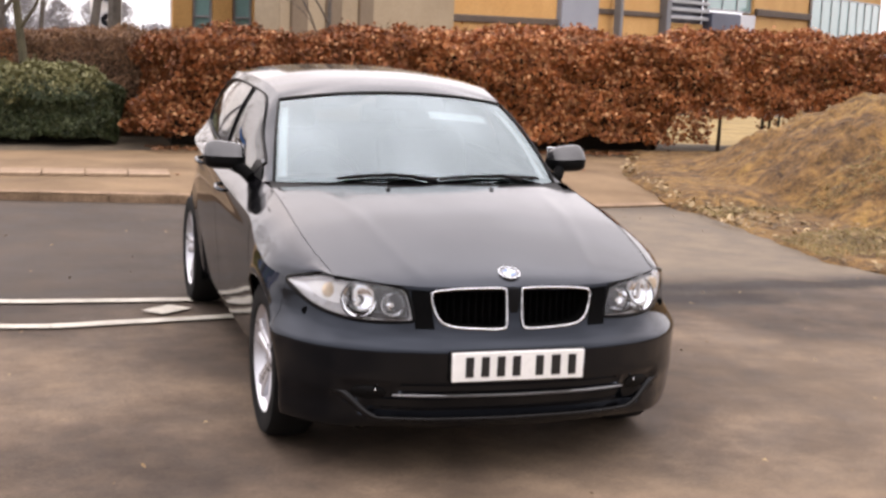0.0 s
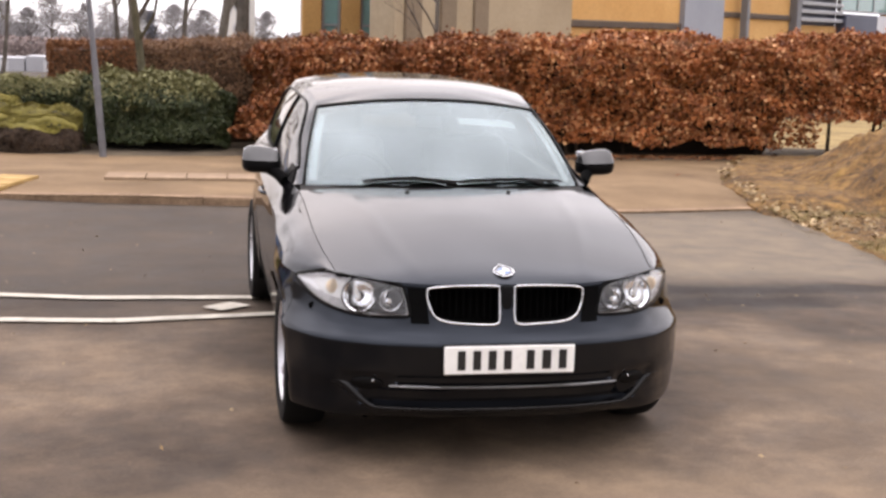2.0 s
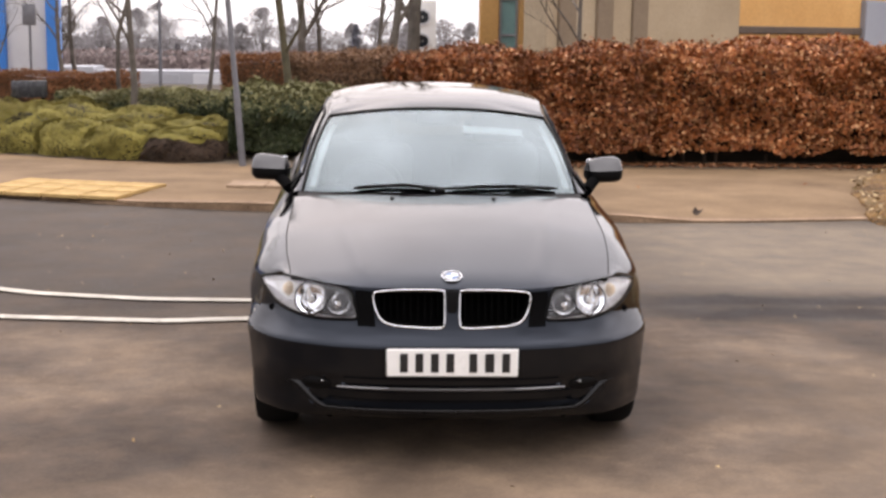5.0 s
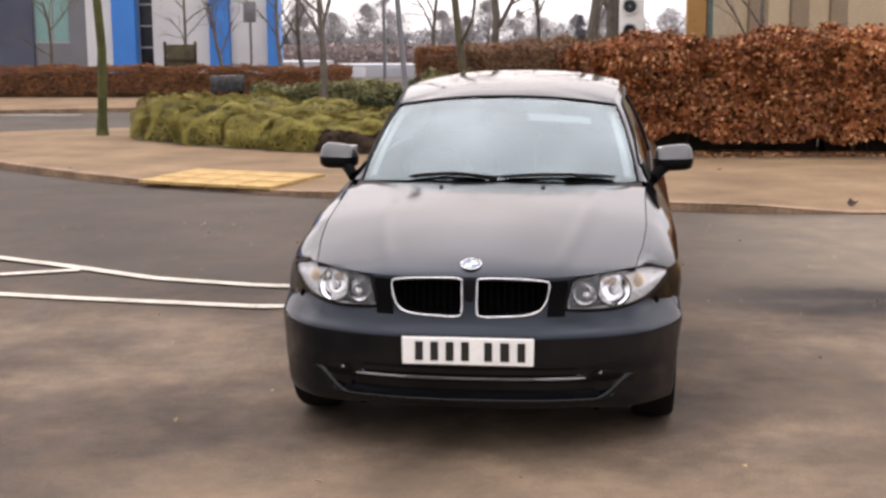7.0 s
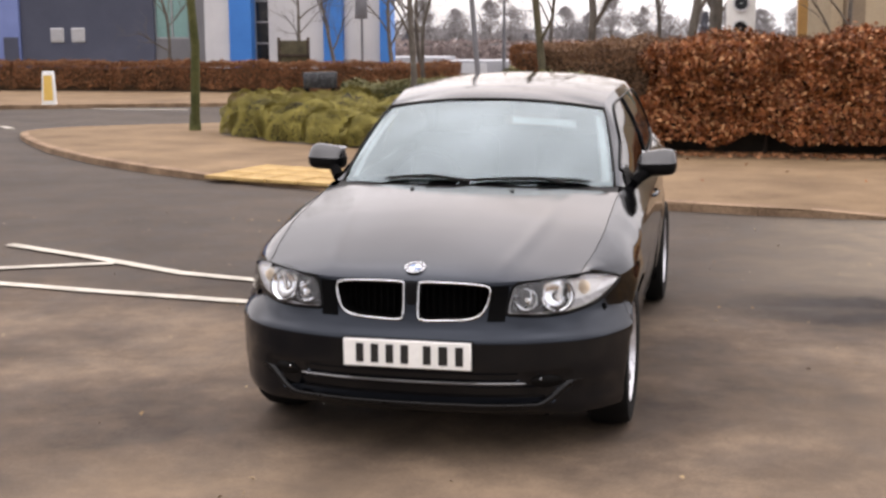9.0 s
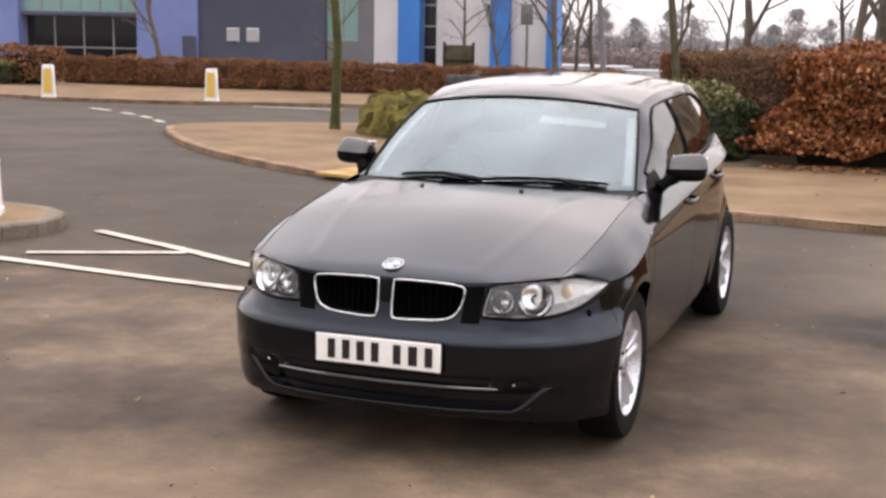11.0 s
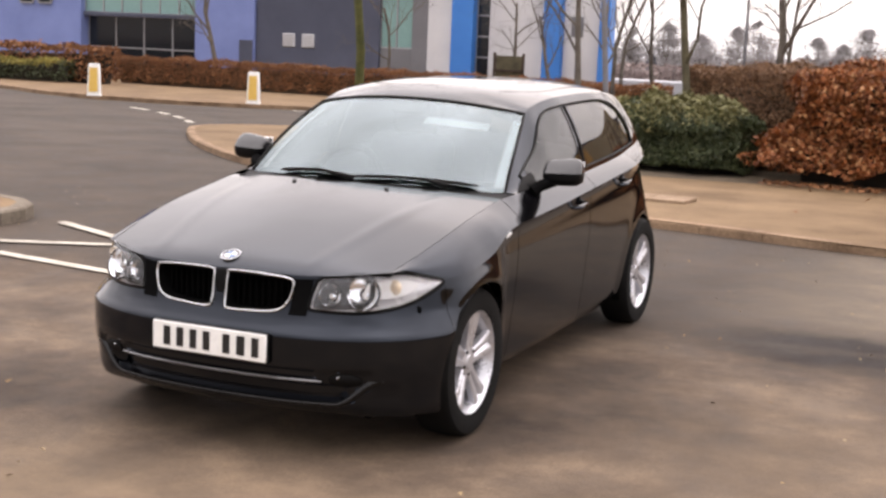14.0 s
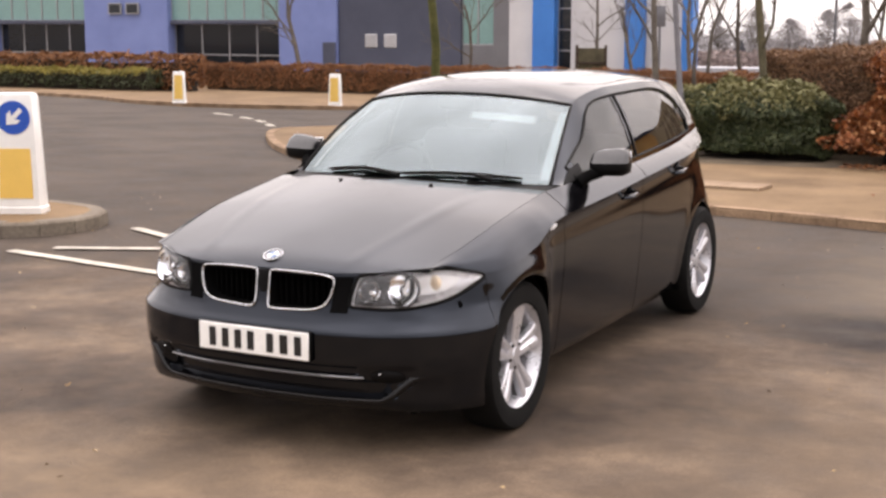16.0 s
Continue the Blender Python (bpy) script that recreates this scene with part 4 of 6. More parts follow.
def top_t(y):
    """Upper edge of the side windows."""
    return 0.88 - 0.24 * smooth01((1.36 - y) / 0.35) if y < 2.0 else 0.88 * math.sqrt(max(0.02, 1 - ((y - 2.0) / 0.70) ** 3.6))


A_END, B0, B1, C0 = 0.86, 1.56, 1.64, 2.68
for sg in (1, -1):
    fix = (lambda m: m) if sg > 0 else mirror
    ys = rng_lin(0.645, 3.17, 0.03)
    sheet = join(grid(lambda y, t: green_point(y, 0.06 * t), ys, [0, 0.5, 1]),
                 grid(lambda y, t: green_point(y, max(0.06, top_t(y)) * (1 - t) + t), ys, [i / 5 for i in range(6)]),
                 grid(lambda y, t: green_point(y, 0.06 + (max(0.061, top_t(y)) - 0.06) * t), rng_lin(0.645, A_END, 0.03), [i / 8 for i in range(9)]),
                 grid(lambda y, t: green_point(y, 0.06 + (max(0.061, top_t(y)) - 0.06) * t), rng_lin(B0, B1, 0.02), [i / 8 for i in range(9)]),
                 grid(lambda y, t: green_point(y, 0.06 + (max(0.061, top_t(y)) - 0.06) * t), rng_lin(C0, 3.17, 0.03), [i / 8 for i in range(9)]))
    mesh_ob("pillar_frame", *outward(fix(sheet)), M_PAINT, car)
    for nm, y0, y1 in (("front_window", A_END, B0), ("rear_window", B1, C0)):
        m = grid(lambda y, t: green_point(y, 0.06 + (max(0.061, top_t(y)) - 0.06) * t, -0.004), rng_lin(y0 - 0.004, y1 + 0.004, 0.03), [i / 10 for i in range(11)])
        pane = mesh_ob(nm, *outward(fix(m)), M_GLASS, car, "dark tinted side window glass")
        pane.visible_shadow = False
    seal = [green_point(y, 0.06, 0.004) for y in rng_lin(A_END - 0.06, C0, 0.06)] + [green_point(y, max(0.061, top_t(y)), 0.004) for y in rng_lin(C0, A_END - 0.06, 0.04)]
    m = tube(seal, 0.006, 6, True)
    mesh_ob("window_seal", *fix(m), M_PLASTIC, car)
    m = tube([green_point(B0 + 0.04, t, 0.002) for t in (0.06, 0.3, 0.6, 0.87)], 0.008, 6)
    mesh_ob("door_pillar_trim", *fix(m), M_PLASTIC, car)


def roof_point(a, y):
    e = abs(a)
    yy = y + 0.135 * e ** 2.2 * max(0, 1 - (y - 1.02) / 0.6)
    xr, ze = rail_x(min(max(yy, 1.155), 2.75)) - 0.05 * smooth01((yy - 2.75) / 0.4), rail_z(min(max(yy, 1.155), 2.75)) - 0.06 * smooth01((yy - 2.75) / 0.4)
    zc = roof_z(y)
    return Vector((a * xr, yy, ze + (zc - ze) * (1 - e ** 2.6)))


mesh_ob("roof", *outward(grid(roof_point, [i / 24 - 1 for i in range(49)], rng_lin(1.023, 3.02, 0.035))), M_PAINT, car, "glossy black roof")
hatch = lambda a, b: Vector((a * (0.47 + 0.09 * b), 3.00 + 0.26 * b - 0.10 * abs(a) ** 2.5, 1.31 - 0.27 * b - 0.05 * a * a * (1 - b)))
mesh_ob("rear_screen", *outward(grid(hatch, [i / 10 - 1 for i in range(21)], [i / 8 for i in range(9)])), M_GLASS, car)
tail = lambda a, b: Vector((a * 0.54, 3.27 + 0.10 * b - 0.14 * abs(a) ** 3, 1.04 - 0.12 * b))
mesh_ob("tailgate", *grid(tail, [i / 10 - 1 for i in range(21)], [i / 4 for i in range(5)]), M_PAINT, car)
ws = mesh_ob("windscreen", *outward(grid(screen_point, [i / 20 - 1 for i in range(41)], [i / 20 for i in range(21)])), M_SCREEN, car, "clear windscreen reflecting the pale sky")
ws.visible_shadow = False
band = [screen_point(-1, i / 10, 0.003) for i in range(11)] + [screen_point(i / 10 - 1, 1, 0.003) for i in range(1, 21)] + [screen_point(1, 1 - i / 10, 0.003) for i in range(1, 11)]
mesh_ob("windscreen_seal", *tube(band, 0.007, 6), M_PLASTIC, car)
# frit band inside the glass edge and the cowl under it
frit = lambda a, b: screen_point(a, b, -0.006)
mesh_ob("windscreen_border", *join(grid(frit, [i / 20 - 1 for i in range(41)], [0, 0.03, 0.06]), grid(frit, [i / 20 - 1 for i in range(41)], [0.97, 0.985, 1])), M_DARK, car)
for sg in (1, -1):
    m = grid(lambda a, b: screen_point(sg * a, b, -0.03), [0.925, 0.94, 0.96, 0.98], [0.06 + 0.88 * i / 20 for i in range(21)])
    mesh_ob("pillar_trim", *m, M_TRIM, car, "light grey inner pillar trim")
visor = lambda a, b: screen_point(a, b - 0.03, -0.05)
mesh_ob("sun_visor", *grid(visor, [0.22 + 0.06 * i for i in range(10)], [0.80, 0.85, 0.90]), M_TRIM, car, "pale folded sun visor")
cowl = lambda a, b: Vector((a * 0.69, 0.335 + 0.17 * a * a + b * (0.085 + 0.06 * a * a), 0.955 - 0.022 * a * a + 0.026 * b * b))
mesh_ob("cowl", *grid(cowl, [i / 20 - 1 for i in range(41)], [i / 4 for i in range(5)]), M_PLASTIC, car)


def wiper(a0, a1, pivot):
    blade = [screen_point(a0 + (a1 - a0) * i / 12, 0.012 + 0.022 * math.sin(math.pi * i / 12) + 0.012 * i / 12, 0.014) for i in range(13)]
    mesh_ob("wiper_blade", *tube(blade, [0.005] + [0.009] * 11 + [0.005], 6), M_PLASTIC, car)
    mid = blade[7]
    p = screen_point(pivot, 0.0, 0.012)
    mesh_ob("wiper_arm", *tube([p, p.lerp(mid, 0.35) + Vector((0, -0.012, 0.006)), mid + Vector((0, -0.006, 0.008))], [0.014, 0.010, 0.006], 8), M_PLASTIC, car)


wiper(-0.62, -0.08, 0.02)
wiper(0.02, 0.84, 0.66)
for x in (-0.23, 0.23):
    part("washer_jet", block((0.020, 0.014, 0.007), tuple(bonnet_point(x / 0.68, 0.95, 0.005)), 0.003), M_PLASTIC, car)

# grille
for sg in (1, -1):
    rim = [nose_point(sg * x, z, 0.006) for x, z in KIDNEY]
    mesh_ob("grille_rim", *tube(rim, 0.0037, 8, True), M_CHROME, car, "chrome grille surround")
    back = [nose_point(sg * x, z, -0.08) for x, z in KIDNEY]
    front = [nose_point(sg * x, z, 0.0) for x, z in KIDNEY]
    k = len(back)
    cen = sum(back, Vector()) / k
    mesh_ob("grille_recess", back + front + [cen], [(i, (i + 1) % k, k + (i + 1) % k, k + i) for i in range(k)] + [(i, (i + 1) % k, 2 * k) for i in range(k)], M_DARK, car)
    for i in range(9):
        x = 0.055 + i * 0.028
        zs = [z for z in np.linspace(0.57, 0.73, 60) if inside(KIDNEY, x, z)]
        a, b = nose_point(sg * x, zs[0], -0.055), nose_point(sg * x, zs[-1], -0.055)
        part("grille_slat", block((0.007, 0.03, b.z - a.z), tuple((a + b) / 2), 0.002, 1), M_DARK, car)
for sg in (1, -1):
    m = grid(lambda x, z: nose_point(sg * (x + 0.012 * (z - 0.58) / 0.13), z, 0.003), [0.306 + 0.010 * i for i in range(8)], [0.576 + 0.0225 * i for i in range(7)], lambda c: not inside(KIDNEY, abs(c.x), c.z))
    mesh_ob("grille_side_panel", *outward(m), M_DARK, car, "matt black panel between grille and headlamp")
part("grille_bridge", block((0.05, 0.03, 0.15), tuple(nose_point(0, 0.65, -0.012)), 0.012), M_PLASTIC, car)

# headlamps
for sg in (1, -1):
    lamp = mesh_ob("headlamp", *tube([nose_point(sg * x, z, 0.001) for x, z in LAMP], 0.0075, 6, True), M_PLASTIC, car, "clear twin-round headlamp")
    cx, cz = 0.56, 0.668
    rings = []
    for sc, dep in ((1.0, 0.002), (0.9, -0.018), (0.6, -0.058), (0.25, -0.07)):
        rings.append([nose_point(sg * (cx + (x - cx) * sc), cz + (z - cz) * sc, dep) for x, z in LAMP])
    k = 60
    v = [p for r in rings for p in r] + [sum(rings[-1], Vector()) / k]
    f = [(r * k + i, r * k + (i + 1) % k, (r + 1) * k + (i + 1) % k, (r + 1) * k + i) for r in range(3) for i in range(k)] + [(3 * k + i, 3 * k + (i + 1) % k, 4 * k) for i in range(k)]
    mesh_ob("lamp_bowl", v, f if sg < 0 else [tuple(reversed(q)) for q in f], M_HOUSING, lamp, "silvery reflector housing")
    us, ws = [0.372 + 0.0075 * i for i in range(37)], [0.590 + 0.006 * i for i in range(27)]
    m = grid(lambda x, z: nose_point(sg * x, z, -0.012 - 0.016 * smooth01((x - 0.42) / 0.2)), us, ws, lambda c: inside(LAMP, abs(c.x), c.z) and (abs(c.x) < 0.515 or c.z < 0.645 - 0.9 * max(0.0, abs(c.x) - 0.58)))
    mesh_ob("lamp_bezel", *outward(m), M_BEZEL, lamp, "dull grey bezel round the twin reflectors")
    for x, z, r in ((0.568, 0.668, 0.063), (0.455, 0.658, 0.047)):
        c = nose_point(sg * x, z, -0.004)
        ax = (nose_point(sg * (x + 0.02), z) - nose_point(sg * (x - 0.02), z)).normalized()
        nrm = Vector((ax.y, -ax.x, 0)) * sg
        nrm = (nrm * 0.35 + Vector((0, -1, 0.42))).normalized()
        tx = nrm.cross(Vector((0, 0, 1))).normalized()
        tz = tx.cross(nrm).normalized()
        prof = [(1.06, -0.006), (1.0, 0.006), (0.93, 0.004), (0.84, -0.003), (0.62, -0.010), (0.34, -0.015), (0.15, -0.017), (0.0, -0.017)]
        vv, ff = [], []
        for rr, dd in prof:
            for j in range(28):
                t = 2 * math.pi * j / 28
                vv.append(c + tx * (r * rr * math.cos(t)) + tz * (r * rr * math.sin(t)) + nrm * dd)
        for q in range(len(prof) - 1):
            ff += [(q * 28 + j, q * 28 + (j + 1) % 28, (q + 1) * 28 + (j + 1) % 28, (q + 1) * 28 + j) for j in range(28)]
        mesh_ob("reflector", vv, ff, M_REFLECT, lamp, "round chrome reflector")
        m = tube([c + tx * (r * 1.05 * math.cos(2 * math.pi * j / 28)) + tz * (r * 1.05 * math.sin(2 * math.pi * j / 28)) + nrm * 0.002 for j in range(28)], 0.0058, 6, True)
        mesh_ob("reflector_ring", *m, M_LAMPDARK, lamp)
        pr = r * (0.46 if r < 0.05 else 0.40)
        vv = [c + tx * (pr * rr * math.cos(2 * math.pi * j / 20)) + tz * (pr * rr * math.sin(2 * math.pi * j / 20)) - nrm * dd for rr, dd in ((1.0, 0.022), (0.8, 0.014), (0.45, 0.010), (0.02, 0.009)) for j in range(20)]
        ff = [(q * 20 + j, q * 20 + (j + 1) % 20, q * 20 + 20 + (j + 1) % 20, q * 20 + 20 + j) for q in range(3) for j in range(20)]
        mesh_ob("bulb_shield", vv, ff, M_REFLECT, lamp, "small bright shield over the bulb")
        mesh_ob("bulb", *tube([c - nrm * 0.028, c - nrm * 0.008, c - nrm * 0.005], [0.010, 0.009, 0.002], 10), M_WHITE, lamp)
    v = [nose_point(sg * (0.695 + (x - 0.695) * 0.40), 0.695 + (z - 0.695) * 0.48, -0.006) for x, z in LAMP]
    v = [p for p in v] + [sum(v, Vector()) / k]
    f = [(i, (i + 1) % k, k) for i in range(k)]
    mesh_ob("indicator", v, f if sg < 0 else [tuple(reversed(q)) for q in f], M_AMBER, lamp, "pale indicator lens")
    bm = bmesh.new()
    bmesh.ops.create_uvsphere(bm, u_segments=16, v_segments=8, radius=0.030)
    bmesh.ops.scale(bm, vec=(0.9, 0.4, 1.0), verts=bm.verts)
    bmesh.ops.translate(bm, vec=nose_point(sg * 0.664, 0.690, -0.006), verts=bm.verts)
    part("indicator_bulb", bm, M_AMBERBULB, lamp, "amber indicator bulb")
    dome = []
    for sc, dep in ((1.0, 0.004), (0.93, 0.010), (0.75, 0.014), (0.4, 0.016)):
        dome += [nose_point(sg * (cx + (x - cx) * sc), cz + (z - cz) * sc, dep) for x, z in LAMP]
    dome.append(sum(dome[-k:], Vector()) / k)
    f = [(r * k + i, r * k + (i + 1) % k, (r + 1) * k + (i + 1) % k, (r + 1) * k + i) for r in range(3) for i in range(k)] + [(3 * k + i, 3 * k + (i + 1) % k, 4 * k) for i in range(k)]
    cover = mesh_ob("lens", *outward((dome, f)), M_LENS, lamp, "clear plastic lens")
    cover.visible_shadow = False

# bumper details
M_STRIP = gloss("satin_metal_strip", (0.20, 0.20, 0.205), 0.3, 0.6)
M_SATIN = gloss("satin_black", (0.004, 0.004, 0.0045), 0.28, ior=1.35)
bar = [nose_point(x, 0.333, 0.002) for x in rng_lin(-0.46, 0.46, 0.03)]
mesh_ob("intake_strip", *tube(bar, [0.003] + [0.0048] * (len(bar) - 2) + [0.003], 6), M_STRIP, car, "thin dull metal strip over the intake")
lip = [nose_point(x, 0.236 + 0.10 * smooth01((abs(x) - 0.50) / 0.17), -0.005 - 0.012 * smooth01((abs(x) - 0.54) / 0.12)) for x in rng_lin(-0.672, 0.672, 0.014)]
mesh_ob("bumper_lip", *tube(lip, [0.0095 + 0.009 * smooth01((abs(p.x) - 0.50) / 0.14) for p in lip], 8), M_SATIN, car)
for sg in (1, -1):
    oval = lambda u, w: nose_point(sg * (0.545 + 0.062 * w * math.cos(u)), 0.336 + 0.026 * w * math.sin(u), -0.010 + 0.006 * (1 - w * w))
    m = grid(oval, [2 * math.pi * i / 24 for i in range(25)], [0.05, 0.4, 0.8, 1.0])
    fog = mesh_ob("fog_lamp", *outward(m), M_PLASTIC, car, "dark fog lamp blank in the bumper")
    d = nose_point(sg * 0.520, 0.350, -0.002)
    bm = bmesh.new()
    bmesh.ops.create_uvsphere(bm, u_segments=10, v_segments=6, radius=0.0045)
    bmesh.ops.translate(bm, vec=d, verts=bm.verts)
    part("fog_reflector", bm, M_CHROME, fog)
    d = nose_point(sg * 0.735, 0.60, -0.001)
    bm = bmesh.new()
    bmesh.ops.create_uvsphere(bm, u_segments=12, v_segments=6, radius=0.016)
    bmesh.ops.scale(bm, vec=(1, 0.35, 1), verts=bm.verts)
    bmesh.ops.translate(bm, vec=d, verts=bm.verts)
    part("washer_cover", bm, M_DARK, car)

# number plate: characters stand as plain bars
plate = part("number_plate", block((0.52, 0.008, 0.111), (0, -0.757, 0.449), 0.003, 1, None), M_PLATE, car, "white number plate with dark bars")
x = -0.218
for w in (0.052, 0.052, 0.052, 0.052, 0.030, 0.052, 0.060, 0.052):
    if w == 0.030:
        x += w
        continue
    part("plate_bar", block((w * 0.60, 0.004, 0.076), (x + w / 2, -0.7625, 0.449), 0.001, 1), M_INK, plate)
    x += w + 0.009
part("plate_holder", block((0.53, 0.02, 0.12), (0, -0.745, 0.449), 0.004, 1), M_PLASTIC, car)

# badge
bp = bonnet_point(0.0, 0.13)
bn = (bonnet_point(0.02, 0.13) - bp).cross(bonnet_point(0.0, 0.17) - bp).normalized()
turn = bn.to_track_quat("Z", "Y").to_matrix().to_4x4()


def disc(r0, r1, a0, a1, h, seg=36):
    v, f = [], []
    for i in range(seg + 1):
        t = a0 + (a1 - a0) * i / seg
        for r, z in ((r0, 0), (r0, h), (r1, h), (r1, 0)):
            v.append((r * math.cos(t), r * math.sin(t), z))
    for i in range(seg):
        f += [(i * 4 + j, i * 4 + (j + 1) % 4, i * 4 + 4 + (j + 1) % 4, i * 4 + 4 + j) for j in range(4)]
    return v, f


M_BADGEBAND = gloss("badge_band", (0.15, 0.155, 0.17), 0.3, 0.3)
badge = new("badge")
badge.parent = car
badge.matrix_world = Matrix.Translation(bp + bn * 0.001) @ turn
for nm, r0, r1, a0, a1, h, mt in (("badge_rim", 0.0385, 0.041, 0, 2 * math.pi, 0.007, M_CHROME), ("badge_band", 0.025, 0.037, 0, 2 * math.pi, 0.005, M_BADGEBAND)):
    mesh_ob(nm, *disc(r0, r1, a0, a1, h), mt, badge)
for i in range(4):
    mesh_ob("badge_quarter", *disc(0.001, 0.025, math.pi / 2 * i, math.pi / 2 * (i + 1), 0.006, 10), M_BLUE if i % 2 else M_WHITE, badge)

# mirrors, repeaters, handles
# base lifted above the body black to stand for sky sheen on the cap
M_CAP = gloss("sheen_lifted_black_paint", (0.008, 0.008, 0.009), 0.16, 0.0, 0.0, 0.0, ior=1.62)
for sg in (1, -1):
    bm = bmesh.new()
    bmesh.ops.create_uvsphere(bm, u_segments=28, v_segments=18, radius=1)
    for w in bm.verts:
        q = w.co.copy()
        pw = lambda c, e: math.copysign(abs(c) ** e, c)
        w.co = Vector((pw(q.x, 0.45) * 0.096, pw(q.y, 0.75) * 0.085, pw(q.z, 0.52) * 0.064))
        if w.co.z > 0:
            w.co.y *= 1 - 0.72 * (w.co.z / 0.066)
            w.co.x *= 1 - 0.10 * w.co.z / 0.070
        w.co.z += 0.010 * (w.co.x / 0.1) * (1 if w.co.z > 0 else 0.2)
        if w.co.y > 0.035:
            w.co.y = 0.035 + (w.co.y - 0.035) * 0.2
    bmesh.ops.rotate(bm, cent=(0, 0, 0), matrix=Matrix.Rotation(radians(9), 3, "Z"), verts=bm.verts)
    bmesh.ops.translate(bm, vec=(0.848, 0.945, 1.045), verts=bm.verts)
    if sg < 0:
        bmesh.ops.scale(bm, vec=(-1, 1, 1), verts=bm.verts)
        bmesh.ops.reverse_faces(bm, faces=bm.faces)
    low = bm.copy()
    for half, keep in ((bm, lambda z: z >= 1.043), (low, lambda z: z < 1.043)):
        bmesh.ops.delete(half, geom=[f for f in half.faces if not keep(f.calc_center_median().z)], context="FACES")
    mir = part("door_mirror", bm, M_CAP, car, "black door mirror cap, colour lifted for sky sheen")
    part("mirror_shell", low, M_PLASTIC, mir, "matt black lower shell")
    v, f = tube([(sg * 0.745, 0.80, 0.955), (sg * 0.775, 0.84, 0.985), (sg * 0.82, 0.93, 1.005)], [0.030, 0.028, 0.026], 10)
    mesh_ob("mirror_foot", v, f, M_DARK, mir)
    part("mirror_glass", block((0.165, 0.004, 0.10), (sg * 0.85, 0.992, 1.045), 0.002, 1), M_CHROME, mir)
    # triangle of black trim at the window's front corner
    tri = [green_point(y, t, 0.006) for y, t in ((0.66, 0.0), (0.90, 0.02), (0.90, 0.42), (0.80, 0.5))]
    m = (tri, [(0, 1, 2, 3)])
    mesh_ob("mirror_corner_trim", *(m if sg > 0 else mirror(m)), M_PLASTIC, car)
    p = side_point(sg * s_at_y(0.36), 0.812)
    bm = bmesh.new()
    bmesh.ops.create_uvsphere(bm, u_segments=16, v_segments=8, radius=1)
    bmesh.ops.scale(bm, vec=(0.009, 0.040, 0.010), verts=bm.verts)
    bmesh.ops.rotate(bm, cent=(0, 0, 0), matrix=Matrix.Rotation(radians(12), 3, "X"), verts=bm.verts)
    bmesh.ops.translate(bm, vec=p, verts=bm.verts)
    part("side_repeater", bm, M_WHITE, car, "clear side repeater lamp")
    for yc, zc in ((1.36, 0.842), (2.18, 0.888)):
        pts = []
        for i in range(9):
            y = yc - 0.095 + 0.19 * i / 8
            q = side_point(sg * s_at_y(y), zc + 0.012 * (i / 8 - 0.5))
            pts.append(q + Vector((sg * (0.026 * math.sin(math.pi * i / 8) ** 0.6 + 0.002), 0, 0)))
        mesh_ob("door_handle", *tube(pts, [0.008] + [0.012] * 7 + [0.008], 8), M_PAINT, car, "black pull door handle")

# wheels
def tyre_mesh():
    prof = [(0.212, -0.060), (0.222, -0.070), (0.262, -0.078), (0.298, -0.074), (0.312, -0.060), (0.316, -0.02), (0.316, 0.03), (0.312, 0.080), (0.298, 0.100), (0.262, 0.106), (0.222, 0.098), (0.212, 0.085)]
    v, f, n = [], [], 64
    for i in range(n):
        t = 2 * math.pi * i / n
        for j, (r, x) in enumerate(prof):
            v.append((x, r * math.cos(t), r * math.sin(t)))
    k = len(prof)
    for i in range(n):
        f += [(i * k + j, i * k + (j + 1) % k, ((i + 1) % n) * k + (j + 1) % k, ((i + 1) % n) * k + j) for j in range(k)]
    return v, f


def lathe_x(prof, n=56):
    v, f, k = [], [], len(prof)
    for i in range(n):
        t = 2 * math.pi * i / n
        v += [(x, r * math.cos(t), r * math.sin(t)) for r, x in prof]
    for i in range(n):
        f += [(i * k + j, i * k + j + 1, ((i + 1) % n) * k + j + 1, ((i + 1) % n) * k + j) for j in range(k - 1)]
    return v, f


def spoke(angle, r0, r1, w0, w1, x0, x1, th):
    """A tapered spoke with a raised rim on both sides."""
    v = []
    for i in range(7):
        t = i / 6
        r = r0 + (r1 - r0) * t
        w = w0 + (w1 - w0) * t * t
        x = x0 + (x1 - x0) * smooth01(t)
        for u, d in ((-1, -th), (-1, -0.006), (-0.80, 0.0), (-0.30, -0.002), (0.0, -0.016), (0.30, -0.002), (0.80, 0.0), (1, -0.006), (1, -th)):
            a, b = u * w, r
            v.append((x + d, b * math.cos(angle) - a * math.sin(angle), b * math.sin(angle) + a * math.cos(angle)))
    f = [(i * 9 + j, i * 9 + 9 + j, i * 9 + 10 + j, i * 9 + 1 + j) for i in range(6) for j in range(8)] + [(i * 9 + 8, i * 9 + 17, i * 9 + 9, i * 9) for i in range(6)]
    return v, f


